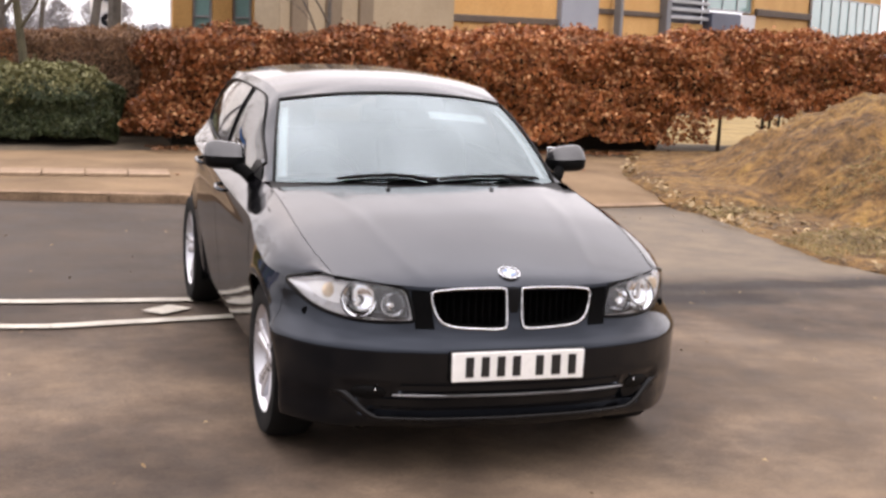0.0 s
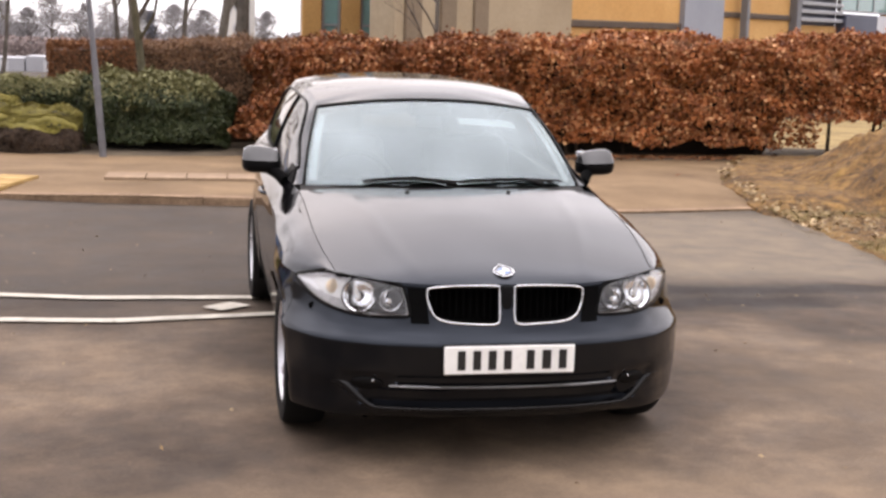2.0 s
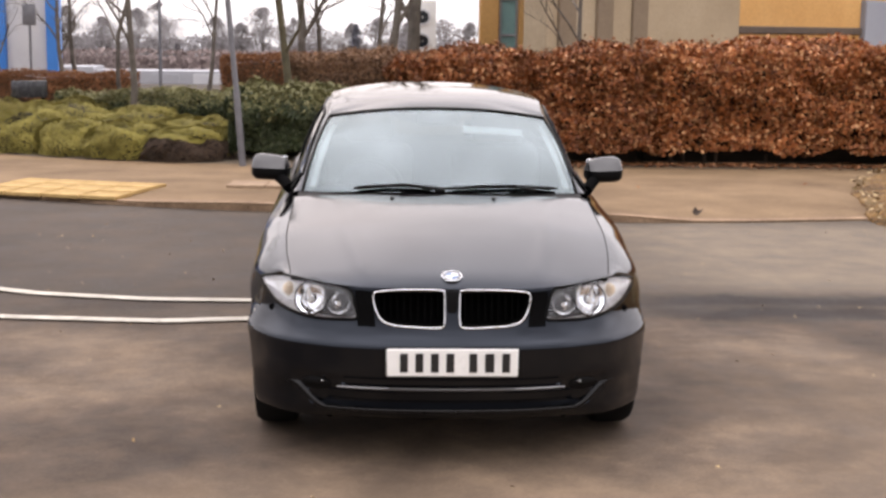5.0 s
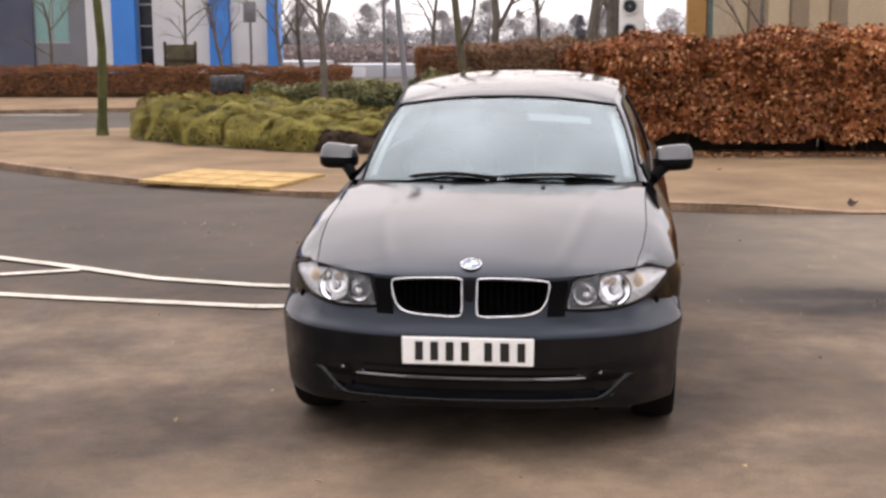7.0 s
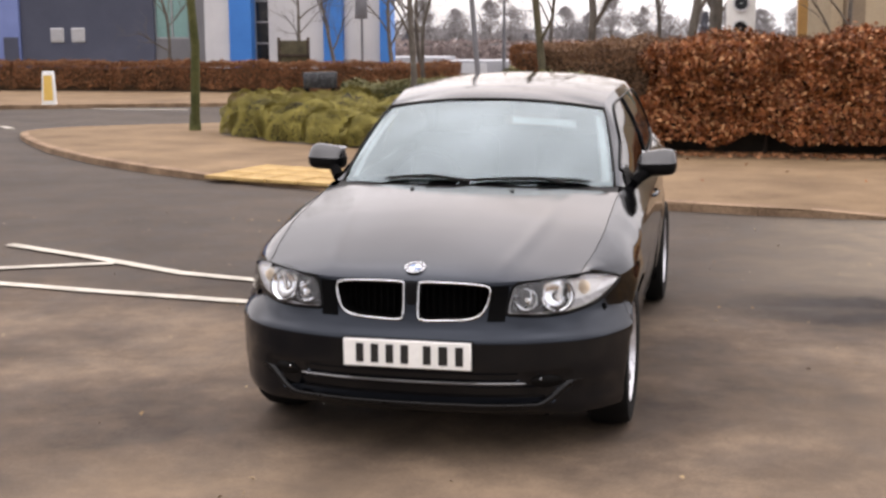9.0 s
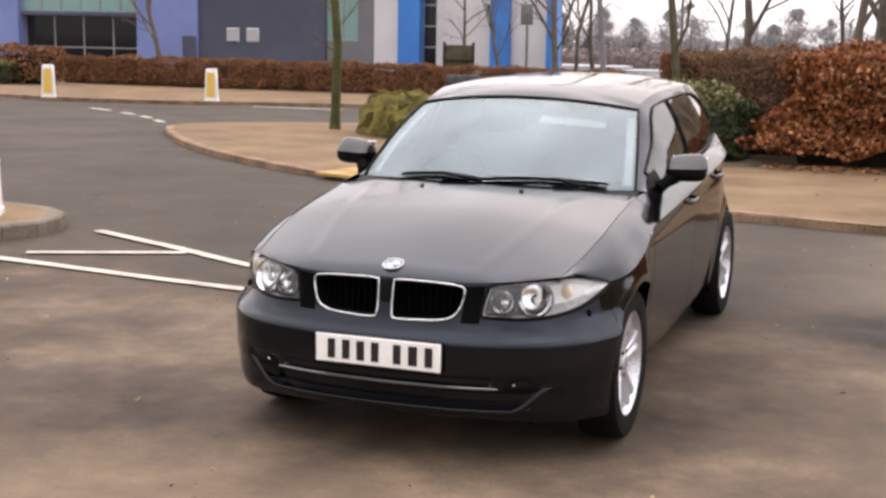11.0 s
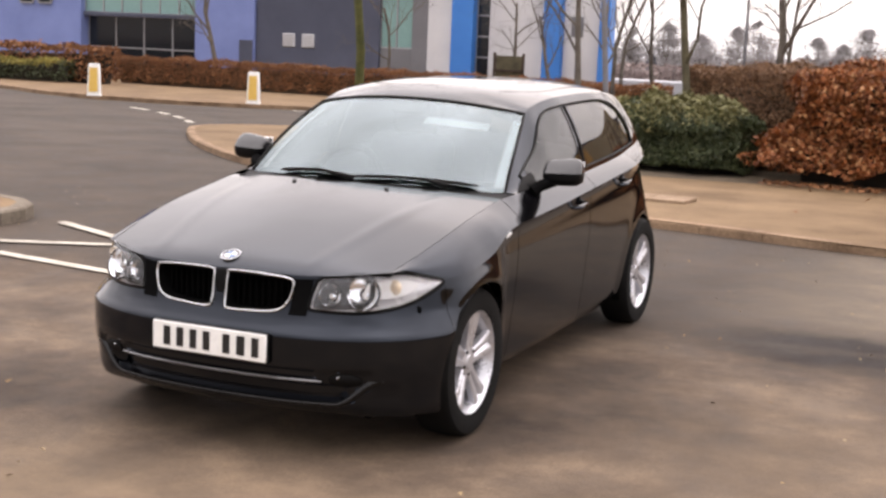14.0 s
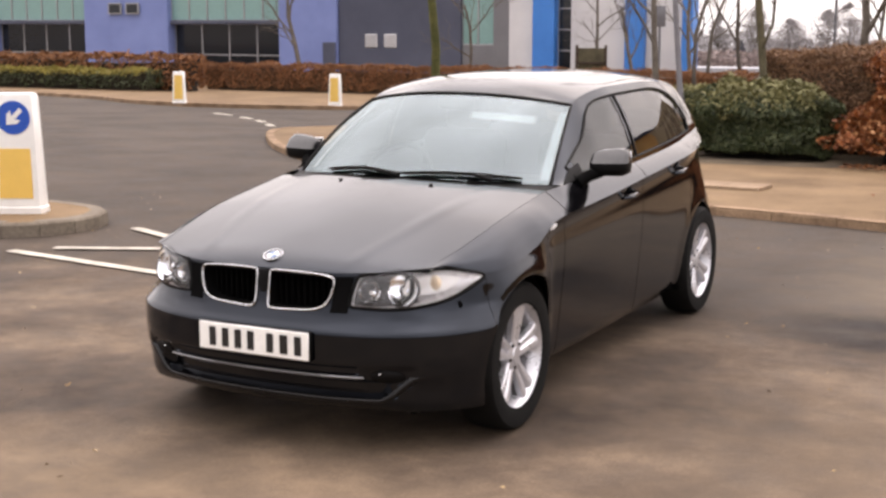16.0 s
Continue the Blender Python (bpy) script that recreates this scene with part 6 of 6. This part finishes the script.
def traffic_bollard(x, y, turn, lift, arrow, label, size=1.0):
    """An upright hollow bollard: tapered white body on a plinth, yellow panel, blue disc."""
    th = thing("traffic_bollard", pose(x, y, slope(y) + lift, 0, 0, turn), label, "bollard", "bollards on the islands")
    prof = [(0.0, 0.215, 0.12), (0.05, 0.215, 0.12), (0.06, 0.203, 0.11), (0.55, 0.185, 0.10), (0.97, 0.165, 0.09), (0.995, 0.150, 0.08), (1.0, 0.13, 0.06)]
    v, f = [], []
    for z, w, d in prof:
        for a, b in ((-1, -0.8), (-0.93, -1), (0.93, -1), (1, -0.8), (1, 0.8), (0.93, 1), (-0.93, 1), (-1, 0.8)):
            v.append((a * w, b * d, z))
    f = [(i * 8 + j, i * 8 + (j + 1) % 8, i * 8 + 8 + (j + 1) % 8, i * 8 + 8 + j) for i in range(len(prof) - 1) for j in range(8)] + [tuple(48 + j for j in range(8))]
    body = mesh_ob("bollard_body", v, f, M_SIGNWHITE, th, "white plastic bollard shell")
    wy = lambda z: -(0.11 - 0.02 * (z - 0.065) / 0.9) - 0.003
    for side in (1, -1):
        v = [(a * (0.140 - 0.012 * (z > 0.3)), wy(z) * side - 0.002 * side, z) for z in (0.13, 0.545 if arrow else 0.88) for a in (-1, 1)]
        v += [(q[0], q[1] + 0.004 * side, q[2]) for q in v]
        mesh_ob("yellow_panel", v, [(0, 1, 3, 2), (4, 6, 7, 5), (0, 2, 6, 4), (1, 5, 7, 3), (2, 3, 7, 6), (0, 4, 5, 1)], M_SIGNYELLOW, th, "yellow panel")
    if arrow:
        dv, df = disc(0.001, 0.138, 0, 2 * math.pi, 0.006, 40)
        rot = Matrix.Translation((0, wy(0.78) - 0.002, 0.80)) @ Matrix.Rotation(radians(91), 4, "X")
        mesh_ob("blue_disc", [rot @ Vector(q) for q in dv], df, M_SIGNBLUE, th, "round blue sign with white arrow")
        c, s = math.cos(radians(225)), math.sin(radians(225))
        arrow_pts = [(-0.095, 0.019), (0.0, 0.019), (-0.028, 0.058), (0.015, 0.058), (0.082, 0.0), (0.015, -0.058), (-0.028, -0.058), (0.0, -0.019), (-0.095, -0.019)]
        av = [rot @ Vector((a * c - b * s, a * s + b * c, h)) for h in (0.006, 0.010) for a, b in arrow_pts]
        mesh_ob("white_arrow", av, [tuple(range(9, 18))] + [(i, (i + 1) % 9, 9 + (i + 1) % 9, 9 + i) for i in range(9)], M_SIGNWHITE, th, smooth=False)
    th.scale = (size, size, size)
    return th


traffic_bollard(-5.30, 3.40, 28, 0.12, True, "white and yellow bollard with a blue arrow disc")
traffic_bollard(-16.15, 25.9, 14, 0.10, False, "white and yellow bollard on the far pavement edge", 0.84)
traffic_bollard(-19.9, 24.1, 22, 0.10, False, "white and yellow bollard on the far pavement edge", 0.84)

# ---- far hedges ----
hedge("beech_hedge", (-29.8, 37.8), 21.6, 1.2, 0.98, 0, M_BEECH_FAR, 0.042, 60000, "long low brown hedge in front of the offices", rough=0.14, gap=0.05, stems=False, heart=M_BROWNHEART)
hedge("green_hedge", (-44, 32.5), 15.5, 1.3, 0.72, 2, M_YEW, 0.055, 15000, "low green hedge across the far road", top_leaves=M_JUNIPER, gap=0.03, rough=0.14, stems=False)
hedge("beech_hedge", (-44, 34.2), 16.5, 1.2, 1.25, 0, M_BEECH_FAR, 0.09, 9000, "brown hedge behind the low green one", rough=0.14, gap=0.05, stems=False)


# ---- buildings ----
M_LAV = surface("lavender_cladding", (0.1505, 0.2031, 0.4287), (0.1987, 0.2621, 0.5222), 0.5, 20, 0.5, 0.05, 0.002, speck=0.08)
M_GREYCLAD = surface("dark_grey_cladding", (0.055, 0.0621, 0.0924), (0.0814, 0.09085, 0.1316), 0.4, 14, 0.5, 0.05, 0.003, speck=0.1)
M_MIDGREY = surface("grey_cladding", (0.14, 0.14, 0.15), (0.19, 0.19, 0.20), 0.4, 14, 0.5, 0.05, 0.003, speck=0.1)
M_BLUEGREY = surface("blue_grey_panel", (0.24, 0.26, 0.31), (0.30, 0.32, 0.37), 0.4, 16, 0.5, 0.05, 0.003, speck=0.08)
M_PALE = surface("pale_cladding", (0.541, 0.5393, 0.5566), (0.6698, 0.6648, 0.6655), 0.4, 16, 0.5, 0.05, 0.003, speck=0.08)
M_BRIGHTBLUE = surface("bright_blue_cladding", (0.024, 0.184, 0.55), (0.036, 0.23, 0.638), 0.6, 18, 0.4, 0.03, 0.002, speck=0.06)
M_ORANGE = surface("orange_brick", (0.60, 0.315, 0.105), (0.71, 0.40, 0.150), 0.6, 12, 0.85, 0.2, 0.004, speck=0.2)
M_TANWALL = surface("tan_render", (0.33, 0.25, 0.165), (0.43, 0.34, 0.235), 0.5, 16, 0.85, 0.15, 0.004, speck=0.15)
M_BAND = surface("brown_band", (0.09, 0.06, 0.045), (0.13, 0.09, 0.065), 1, 20, 0.8, 0.1, 0.003)
# darker copy of the tan render, for the shade in wall recesses
M_TANSHADE = surface("shaded_tan_render", (0.18, 0.13, 0.088), (0.24, 0.18, 0.125), 0.5, 16, 0.85, 0.15, 0.004, speck=0.15)
M_TEAL = gloss("teal_glazing", (0.20, 0.36, 0.34), 0.12)
M_DARKGLAZE = gloss("dark_glazing", (0.015, 0.018, 0.022), 0.08)
M_ALU = gloss("grey_aluminium", (0.35, 0.35, 0.36), 0.4, 0.5)


def facade_box(name, parent, x0, x1, y, z0, z1, material, depth=0.4, label=""):
    return part(name, block((abs(x1 - x0), depth, z1 - z0), ((x0 + x1) / 2, y + depth / 2, (z0 + z1) / 2), 0.02, 1), material, parent, label, smooth=False)


def glazed(parent, x0, x1, y, z0, z1, cols, rows, pane_mat, depth=0.25):
    """A window: frame, mullions and separate panes set back in the opening."""
    win = part("window", block((x1 - x0, 0.05, z1 - z0), ((x0 + x1) / 2, y + depth, (z0 + z1) / 2), 0.0), M_DARK, parent, "", smooth=False)
    w, h = (x1 - x0) / cols, (z1 - z0) / rows
    for i in range(cols):
        for j in range(rows):
            part("pane", block((w - 0.07, 0.02, h - 0.07), (x0 + (i + 0.5) * w, y + depth - 0.06 + random.uniform(-0.004, 0.004), z0 + (j + 0.5) * h), 0.0), pane_mat, win, smooth=False)
    for i in range(cols + 1):
        part("mullion", block((0.06, 0.10, z1 - z0), (x0 + i * w, y + depth - 0.06, (z0 + z1) / 2), 0.005, 1), M_ALU, win, smooth=False)
    for j in range(rows + 1):
        part("transom", block((x1 - x0, 0.09, 0.06), ((x0 + x1) / 2, y + depth - 0.062, z0 + j * h), 0.005, 1), M_ALU, win, smooth=False)
    return win


zb = slope(44) - 0.1
office = thing("office_building", pose(0, 44, zb), "modern two-storey office clad in lavender, grey and blue panels", "building")
H = 6.4
for x0, x1, mt, pr, lb in ((-62, -46.5, M_LAV, 0.0, "lavender wall"), (-40.8, -36.0, M_LAV, -0.15, "lavender wall"), (-30.1, -27.2, M_LAV, -0.12, "lavender wall"), (-27.2, -21.5, M_GREYCLAD, 0.0, "dark grey wall"), (-20.1, -19.4, M_MIDGREY, 0.05, "grey wall"),
                           (-19.4, -18.3, M_PALE, 0.0, "pale wall"), (-18.3, -17.4, M_BRIGHTBLUE, -0.25, "bright blue fin"), (-16.8, -14.55, M_PALE, 0.0, "pale wall"), (-14.55, -13.8, M_BRIGHTBLUE, -0.25, "bright blue fin"), (-13.8, -12.35, M_PALE, 0.0, "pale wall"), (-12.35, -11.95, M_BRIGHTBLUE, -0.25, "bright blue end fin")):
    facade_box("wall_panel", office, x0, x1, pr, 0, H, mt, 0.5 - pr, lb)
for x0, x1 in ((-46.5, -40.8), (-36.0, -30.1)):
    glazed(office, x0, x1, 0.0, 3.05, 5.4, 6, 1, M_TEAL)
    glazed(office, x0, x1, 0.25, 0.2, 2.9, 4, 2, M_DARKGLAZE)
    facade_box("spandrel", office, x0, x1, 0.02, 2.88, 3.06, M_GREYCLAD, 0.4)
    facade_box("wall_panel", office, x0, x1, 0.0, 5.4, H, M_LAV, 0.5)
glazed(office, -21.5, -20.1, 0.0, 2.1, 4.2, 2, 1, M_TEAL)
facade_box("wall_panel", office, -21.5, -20.1, 0.12, 0, 2.08, M_MIDGREY, 0.4)
facade_box("wall_panel", office, -21.5, -20.1, 0.0, 4.2, H, M_GREYCLAD, 0.5)
glazed(office, -17.4, -16.8, 0.05, 0.3, H - 0.5, 1, 7, M_DARKGLAZE)
facade_box("wall_panel", office, -17.4, -16.8, 0.05, H - 0.5, H, M_PALE, 0.45)
for x in (-38.9, -37.9):
    glazed(office, x - 0.35, x + 0.35, -0.38, 3.35, 3.8, 1, 1, M_DARKGLAZE, 0.22)
facade_box("door", office, -27.9, -27.25, -0.16, 0.05, 2.15, M_GREYCLAD, 0.05, "dark grey service door")
for x in (-25.6, -24.7):
    vent = facade_box("wall_vent", office, x - 0.28, x + 0.28, -0.06, 1.95, 2.5, M_PALE, 0.07, "pale louvred wall vent")
    for i in range(5):
        facade_box("louvre", vent, x - 0.25, x + 0.25, -0.075, 2.0 + i * 0.1, 2.04 + i * 0.1, M_ALU, 0.02)
ring = [(-62, 0.3), (-12.3, 0.3), (-17.4, 14), (-62, 14)]
mesh_ob("roof", [(x, y, z) for z in (H, H + 0.3) for x, y in ring], [(3, 2, 1, 0), (4, 5, 6, 7)] + [(i, (i + 1) % 4, 4 + (i + 1) % 4, 4 + i) for i in range(4)], M_GREYCLAD, office, smooth=False)
part("side_wall", block((0.4, 14.4, H), (-14.9, 7.2, H / 2), 0.02, 1, Matrix.Rotation(math.atan2(5.1, 13.7), 4, "Z")), M_PALE, office, smooth=False)
part("back_wall", block((44.4, 0.4, H), (-39.8, 14.0, H / 2), 0.02), M_GREYCLAD, office)

# tan building behind the beech hedge, its front turned 45 degrees
zb2 = slope(22) - 0.1
tan = thing("brick_building", pose(7.0, 22.0, zb2, 0, 0, 45), "orange and tan building with grey panels", "building")
FT = 4.5
z_of = lambda z: z - zb2
facade_box("wall_panel", tan, -6.4, -0.05, 0.0, 0, FT, M_TANWALL, 0.5, "pale tan rendered wall")
facade_box("wall_panel", tan, -0.05, 5.55, 0.08, 0, FT, M_ORANGE, 0.42, "orange brick wall")
facade_box("string_course", tan, -0.05, 5.55, 0.02, z_of(1.70), z_of(1.86), M_BAND, 0.1)
facade_box("wall_panel", tan, 5.55, 8.0, -0.05, 0, z_of(2.5), M_BLUEGREY, 0.5, "pale grey panel")
facade_box("wall_panel", tan, 5.55, 8.0, 0.08, z_of(2.5), FT, M_ORANGE, 0.42)
facade_box("wall_panel", tan, 8.0, 13.2, 0.08, 0, FT, M_ORANGE, 0.42, "orange brick wall")
facade_box("string_course", tan, 8.0, 13.2, 0.02, z_of(2.05), z_of(2.2), M_BAND, 0.1)
facade_box("downpipe", tan, 9.1, 9.3, -0.25, 0, FT, M_MIDGREY, 0.2, "grey steel column")
facade_box("downpipe", tan, 13.2, 13.6, -0.15, 0, FT, M_MIDGREY, 0.4, "grey steel column")
facade_box("wall_panel", tan, 13.4, 23.5, 0.3, 0, z_of(1.95), M_ORANGE, 0.3)
facade_box("dark_wall_panel", tan, 13.6, 18.2, 0.35, z_of(1.95), FT, M_GREYCLAD, 0.2)
for i in range(8):
    facade_box("louvre", tan, 13.6, 18.2, 0.1, z_of(2.05 + 0.24 * i), z_of(2.17 + 0.24 * i), M_ALU, 0.2, "grey louvre blade")
glazed(tan, 18.2, 23.5, 0.05, z_of(2.45), FT, 3, 1, M_TEAL)
# solid dark box that stands out from the wall below the window
facade_box("dark_wall_panel", tan, 18.2, 21.6, 0.0, z_of(1.4), z_of(2.35), M_GREYCLAD, 0.35, "dark grey box below the window")
facade_box("wall_panel", tan, 21.6, 23.5, 0.0, z_of(1.4), z_of(2.35), M_PALE, 0.35)
facade_box("wall_panel", tan, 23.5, 48, 0.1, 0, FT, M_ORANGE, 0.4)
facade_box("string_course", tan, 23.5, 32, -0.06, z_of(2.35), z_of(2.6), M_BAND, 0.1)
glazed(tan, 32, 47, -0.18, z_of(1.5), z_of(3.4), 8, 1, M_TEAL, 0.24)
# strips proud of the wall; the recess shade is in their colour
for x in (-6.1, -5.0, -3.9):
    facade_box("dark_wall_panel", tan, x, x + 0.5, -0.05, z_of(1.2), FT - 0.5, M_TANSHADE, 0.1)
part("roof", block((48, 9, 0.3), (24.2, 4.4, FT + 0.15), 0.02), M_GREYCLAD, tan)
part("side_wall", block((0.4, 8.5, FT), (-2.6, 2.75, FT / 2), 0.02, 1, Matrix.Rotation(radians(-57), 4, "Z")), M_TANWALL, tan)

# building further back with orange piers
pier = thing("far_building", pose(2.4, 33, slope(33) - 0.1), "far pale building with orange piers", "building")
facade_box("wall_panel", pier, 0.0, 9.0, 0.2, 0, 5, M_PALE, 0.5)
for i in range(6):
    facade_box("pier", pier, 0.0 + i * 1.1, 0.55 + i * 1.1, 0.0, 0, 5, M_ORANGE, 0.3)
    glazed(pier, 0.6 + i * 1.1, 1.05 + i * 1.1, 0.0, 1.4, 4.4, 1, 3, M_TEAL, 0.18)
part("roof", block((9.2, 5, 0.25), (4.5, 2.6, 5.12), 0.02), M_GREYCLAD, pier)

# long low warehouse on the horizon
far = thing("warehouse", pose(0, 96, slope(96) - 0.1), "hazy long low grey warehouse on the horizon", "building")
# distance haze is mixed into this pale cladding colour
M_HAZE = surface("haze_tinted_grey_cladding", (0.364, 0.364, 0.385), (0.434, 0.434, 0.455), 0.2, 6, 0.7, 0.05, 0.003, speck=0.1)
for i in range(9):
    x0 = -84 + i * 10.4
    top = 2.4 if i == 8 else 1.05 + 0.12 * ((i * 7) % 3)
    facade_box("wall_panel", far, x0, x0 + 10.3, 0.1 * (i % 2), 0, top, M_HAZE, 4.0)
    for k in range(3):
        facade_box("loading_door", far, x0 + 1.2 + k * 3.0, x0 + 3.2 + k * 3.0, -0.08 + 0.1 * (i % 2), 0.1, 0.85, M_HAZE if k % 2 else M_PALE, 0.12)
# leaf tones paled and greyed to carry the haze
M_FARBROWN = leafy("haze_tinted_brown_leaves", [(0.28, 0.2175, 0.21), (0.378, 0.29, 0.27), (0.476, 0.377, 0.345)], 0.9)
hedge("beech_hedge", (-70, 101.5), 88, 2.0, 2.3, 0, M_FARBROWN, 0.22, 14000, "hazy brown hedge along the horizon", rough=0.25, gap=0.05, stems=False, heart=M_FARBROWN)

# white plant boxes with round fans
plant = thing("plant_unit", pose(0.86, 36, slope(36) - 0.1), "white plant unit with round dark fan openings", "plant unit")
part("cabinet", block((0.85, 1.0, 3.5), (0, 0.5, 1.75), 0.03), M_SIGNWHITE, plant)
for j in range(3):
    v, f = disc(0.03, 0.19, 0, 2 * math.pi, 0.05, 24)
    rot = Matrix.Translation((0, 0.0, 1.55 + 0.72 * j)) @ Matrix.Rotation(radians(90), 4, "X")
    mesh_ob("fan_opening", [rot @ Vector(q) for q in v], f, M_DARKGLAZE, plant, "round dark fan opening")
    v, f = disc(0.19, 0.25, 0, 2 * math.pi, 0.06, 24)
    mesh_ob("fan_ring", [rot @ Vector(q) for q in v], f, M_PALE, plant)


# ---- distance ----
# pale grey tones hold the haze over the far woods
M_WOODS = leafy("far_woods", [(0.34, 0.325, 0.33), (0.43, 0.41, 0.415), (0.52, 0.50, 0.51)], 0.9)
rngw = np.random.default_rng(9)
pts = []
for i in range(60000):
    # every third point is added all round, unseen behind the camera, for reflections
    a = rngw.uniform(0, 2 * math.pi) if i % 3 == 0 else rngw.uniform(1.2, 2.1)
    r = rngw.uniform(150, 190)
    top = 4.6 + 3.4 * noise.noise((math.cos(a) * 9, math.sin(a) * 9, 0)) + 1.5 * noise.noise((math.cos(a) * 40, math.sin(a) * 40, 3))
    x, y = r * math.cos(a), r * math.sin(a)
    pts.append((x, y, slope(y) + abs(rngw.uniform(0, 1)) ** 1.2 * top))
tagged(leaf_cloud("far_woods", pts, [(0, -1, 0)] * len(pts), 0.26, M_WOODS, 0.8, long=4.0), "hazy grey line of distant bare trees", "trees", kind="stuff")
# haze is painted into the twig and evergreen tones
M_FARTWIG = leafy("haze_tinted_twigs", [(0.26, 0.2405, 0.2405), (0.364, 0.338, 0.338), (0.468, 0.442, 0.442)], 0.9)
M_FARGREEN = leafy("haze_tinted_evergreen", [(0.102, 0.102, 0.12), (0.144, 0.144, 0.168), (0.192, 0.192, 0.216)], 0.9)


def far_tree(x, y, height, radius, leaves, label, seed, shape):
    """A distant tree: thin trunk, a few limbs and an open crown of fine sprays."""
    th = thing("far_tree", pose(x, y, slope(y)), label, "tree", "trees on the horizon")
    rng = np.random.default_rng(seed)
    limbs = [tube([(0, 0, -0.2), (0, 0, height * 0.5), (0.1, 0, height * 0.9)], [0.10, 0.07, 0.02], 6)]
    for _ in range(9):
        a, z = rng.uniform(0, 2 * math.pi), height * rng.uniform(0.25, 0.6)
        limbs.append(tube([(0, 0, z), (radius * 0.4 * math.cos(a), radius * 0.4 * math.sin(a), z + height * 0.14), (radius * 0.75 * math.cos(a), radius * 0.75 * math.sin(a), z + height * 0.30)], [0.05, 0.035, 0.012], 5))
    mesh_ob("trunk", *join(*limbs), M_BARK, th)
    pts, nor = [], []
    while len(pts) < 2600:
        u = rng.uniform(0, 1)
        wide = (1 - u) ** 0.8 if shape == "cone" else math.sin(math.pi * min(1, 0.12 + 0.88 * u)) ** 0.6
        d = rng.normal(0, 0.5, 2) * radius * wide
        p = (d[0], d[1], height * ((0.06 if shape == "cone" else 0.25) + (0.94 if shape == "cone" else 0.78) * u))
        if lump(p, 1.3 / radius, seed) > (-0.25 if shape == "cone" else -0.02):
            pts.append(p)
            nor.append((d[0], d[1] - 0.4, 0.1))
    leaf_cloud("crown", pts, nor, 0.11 if shape == "cone" else 0.055, leaves, 0.7, th, long=2.5 if shape == "cone" else 7.0)


rngf = random.Random(12)
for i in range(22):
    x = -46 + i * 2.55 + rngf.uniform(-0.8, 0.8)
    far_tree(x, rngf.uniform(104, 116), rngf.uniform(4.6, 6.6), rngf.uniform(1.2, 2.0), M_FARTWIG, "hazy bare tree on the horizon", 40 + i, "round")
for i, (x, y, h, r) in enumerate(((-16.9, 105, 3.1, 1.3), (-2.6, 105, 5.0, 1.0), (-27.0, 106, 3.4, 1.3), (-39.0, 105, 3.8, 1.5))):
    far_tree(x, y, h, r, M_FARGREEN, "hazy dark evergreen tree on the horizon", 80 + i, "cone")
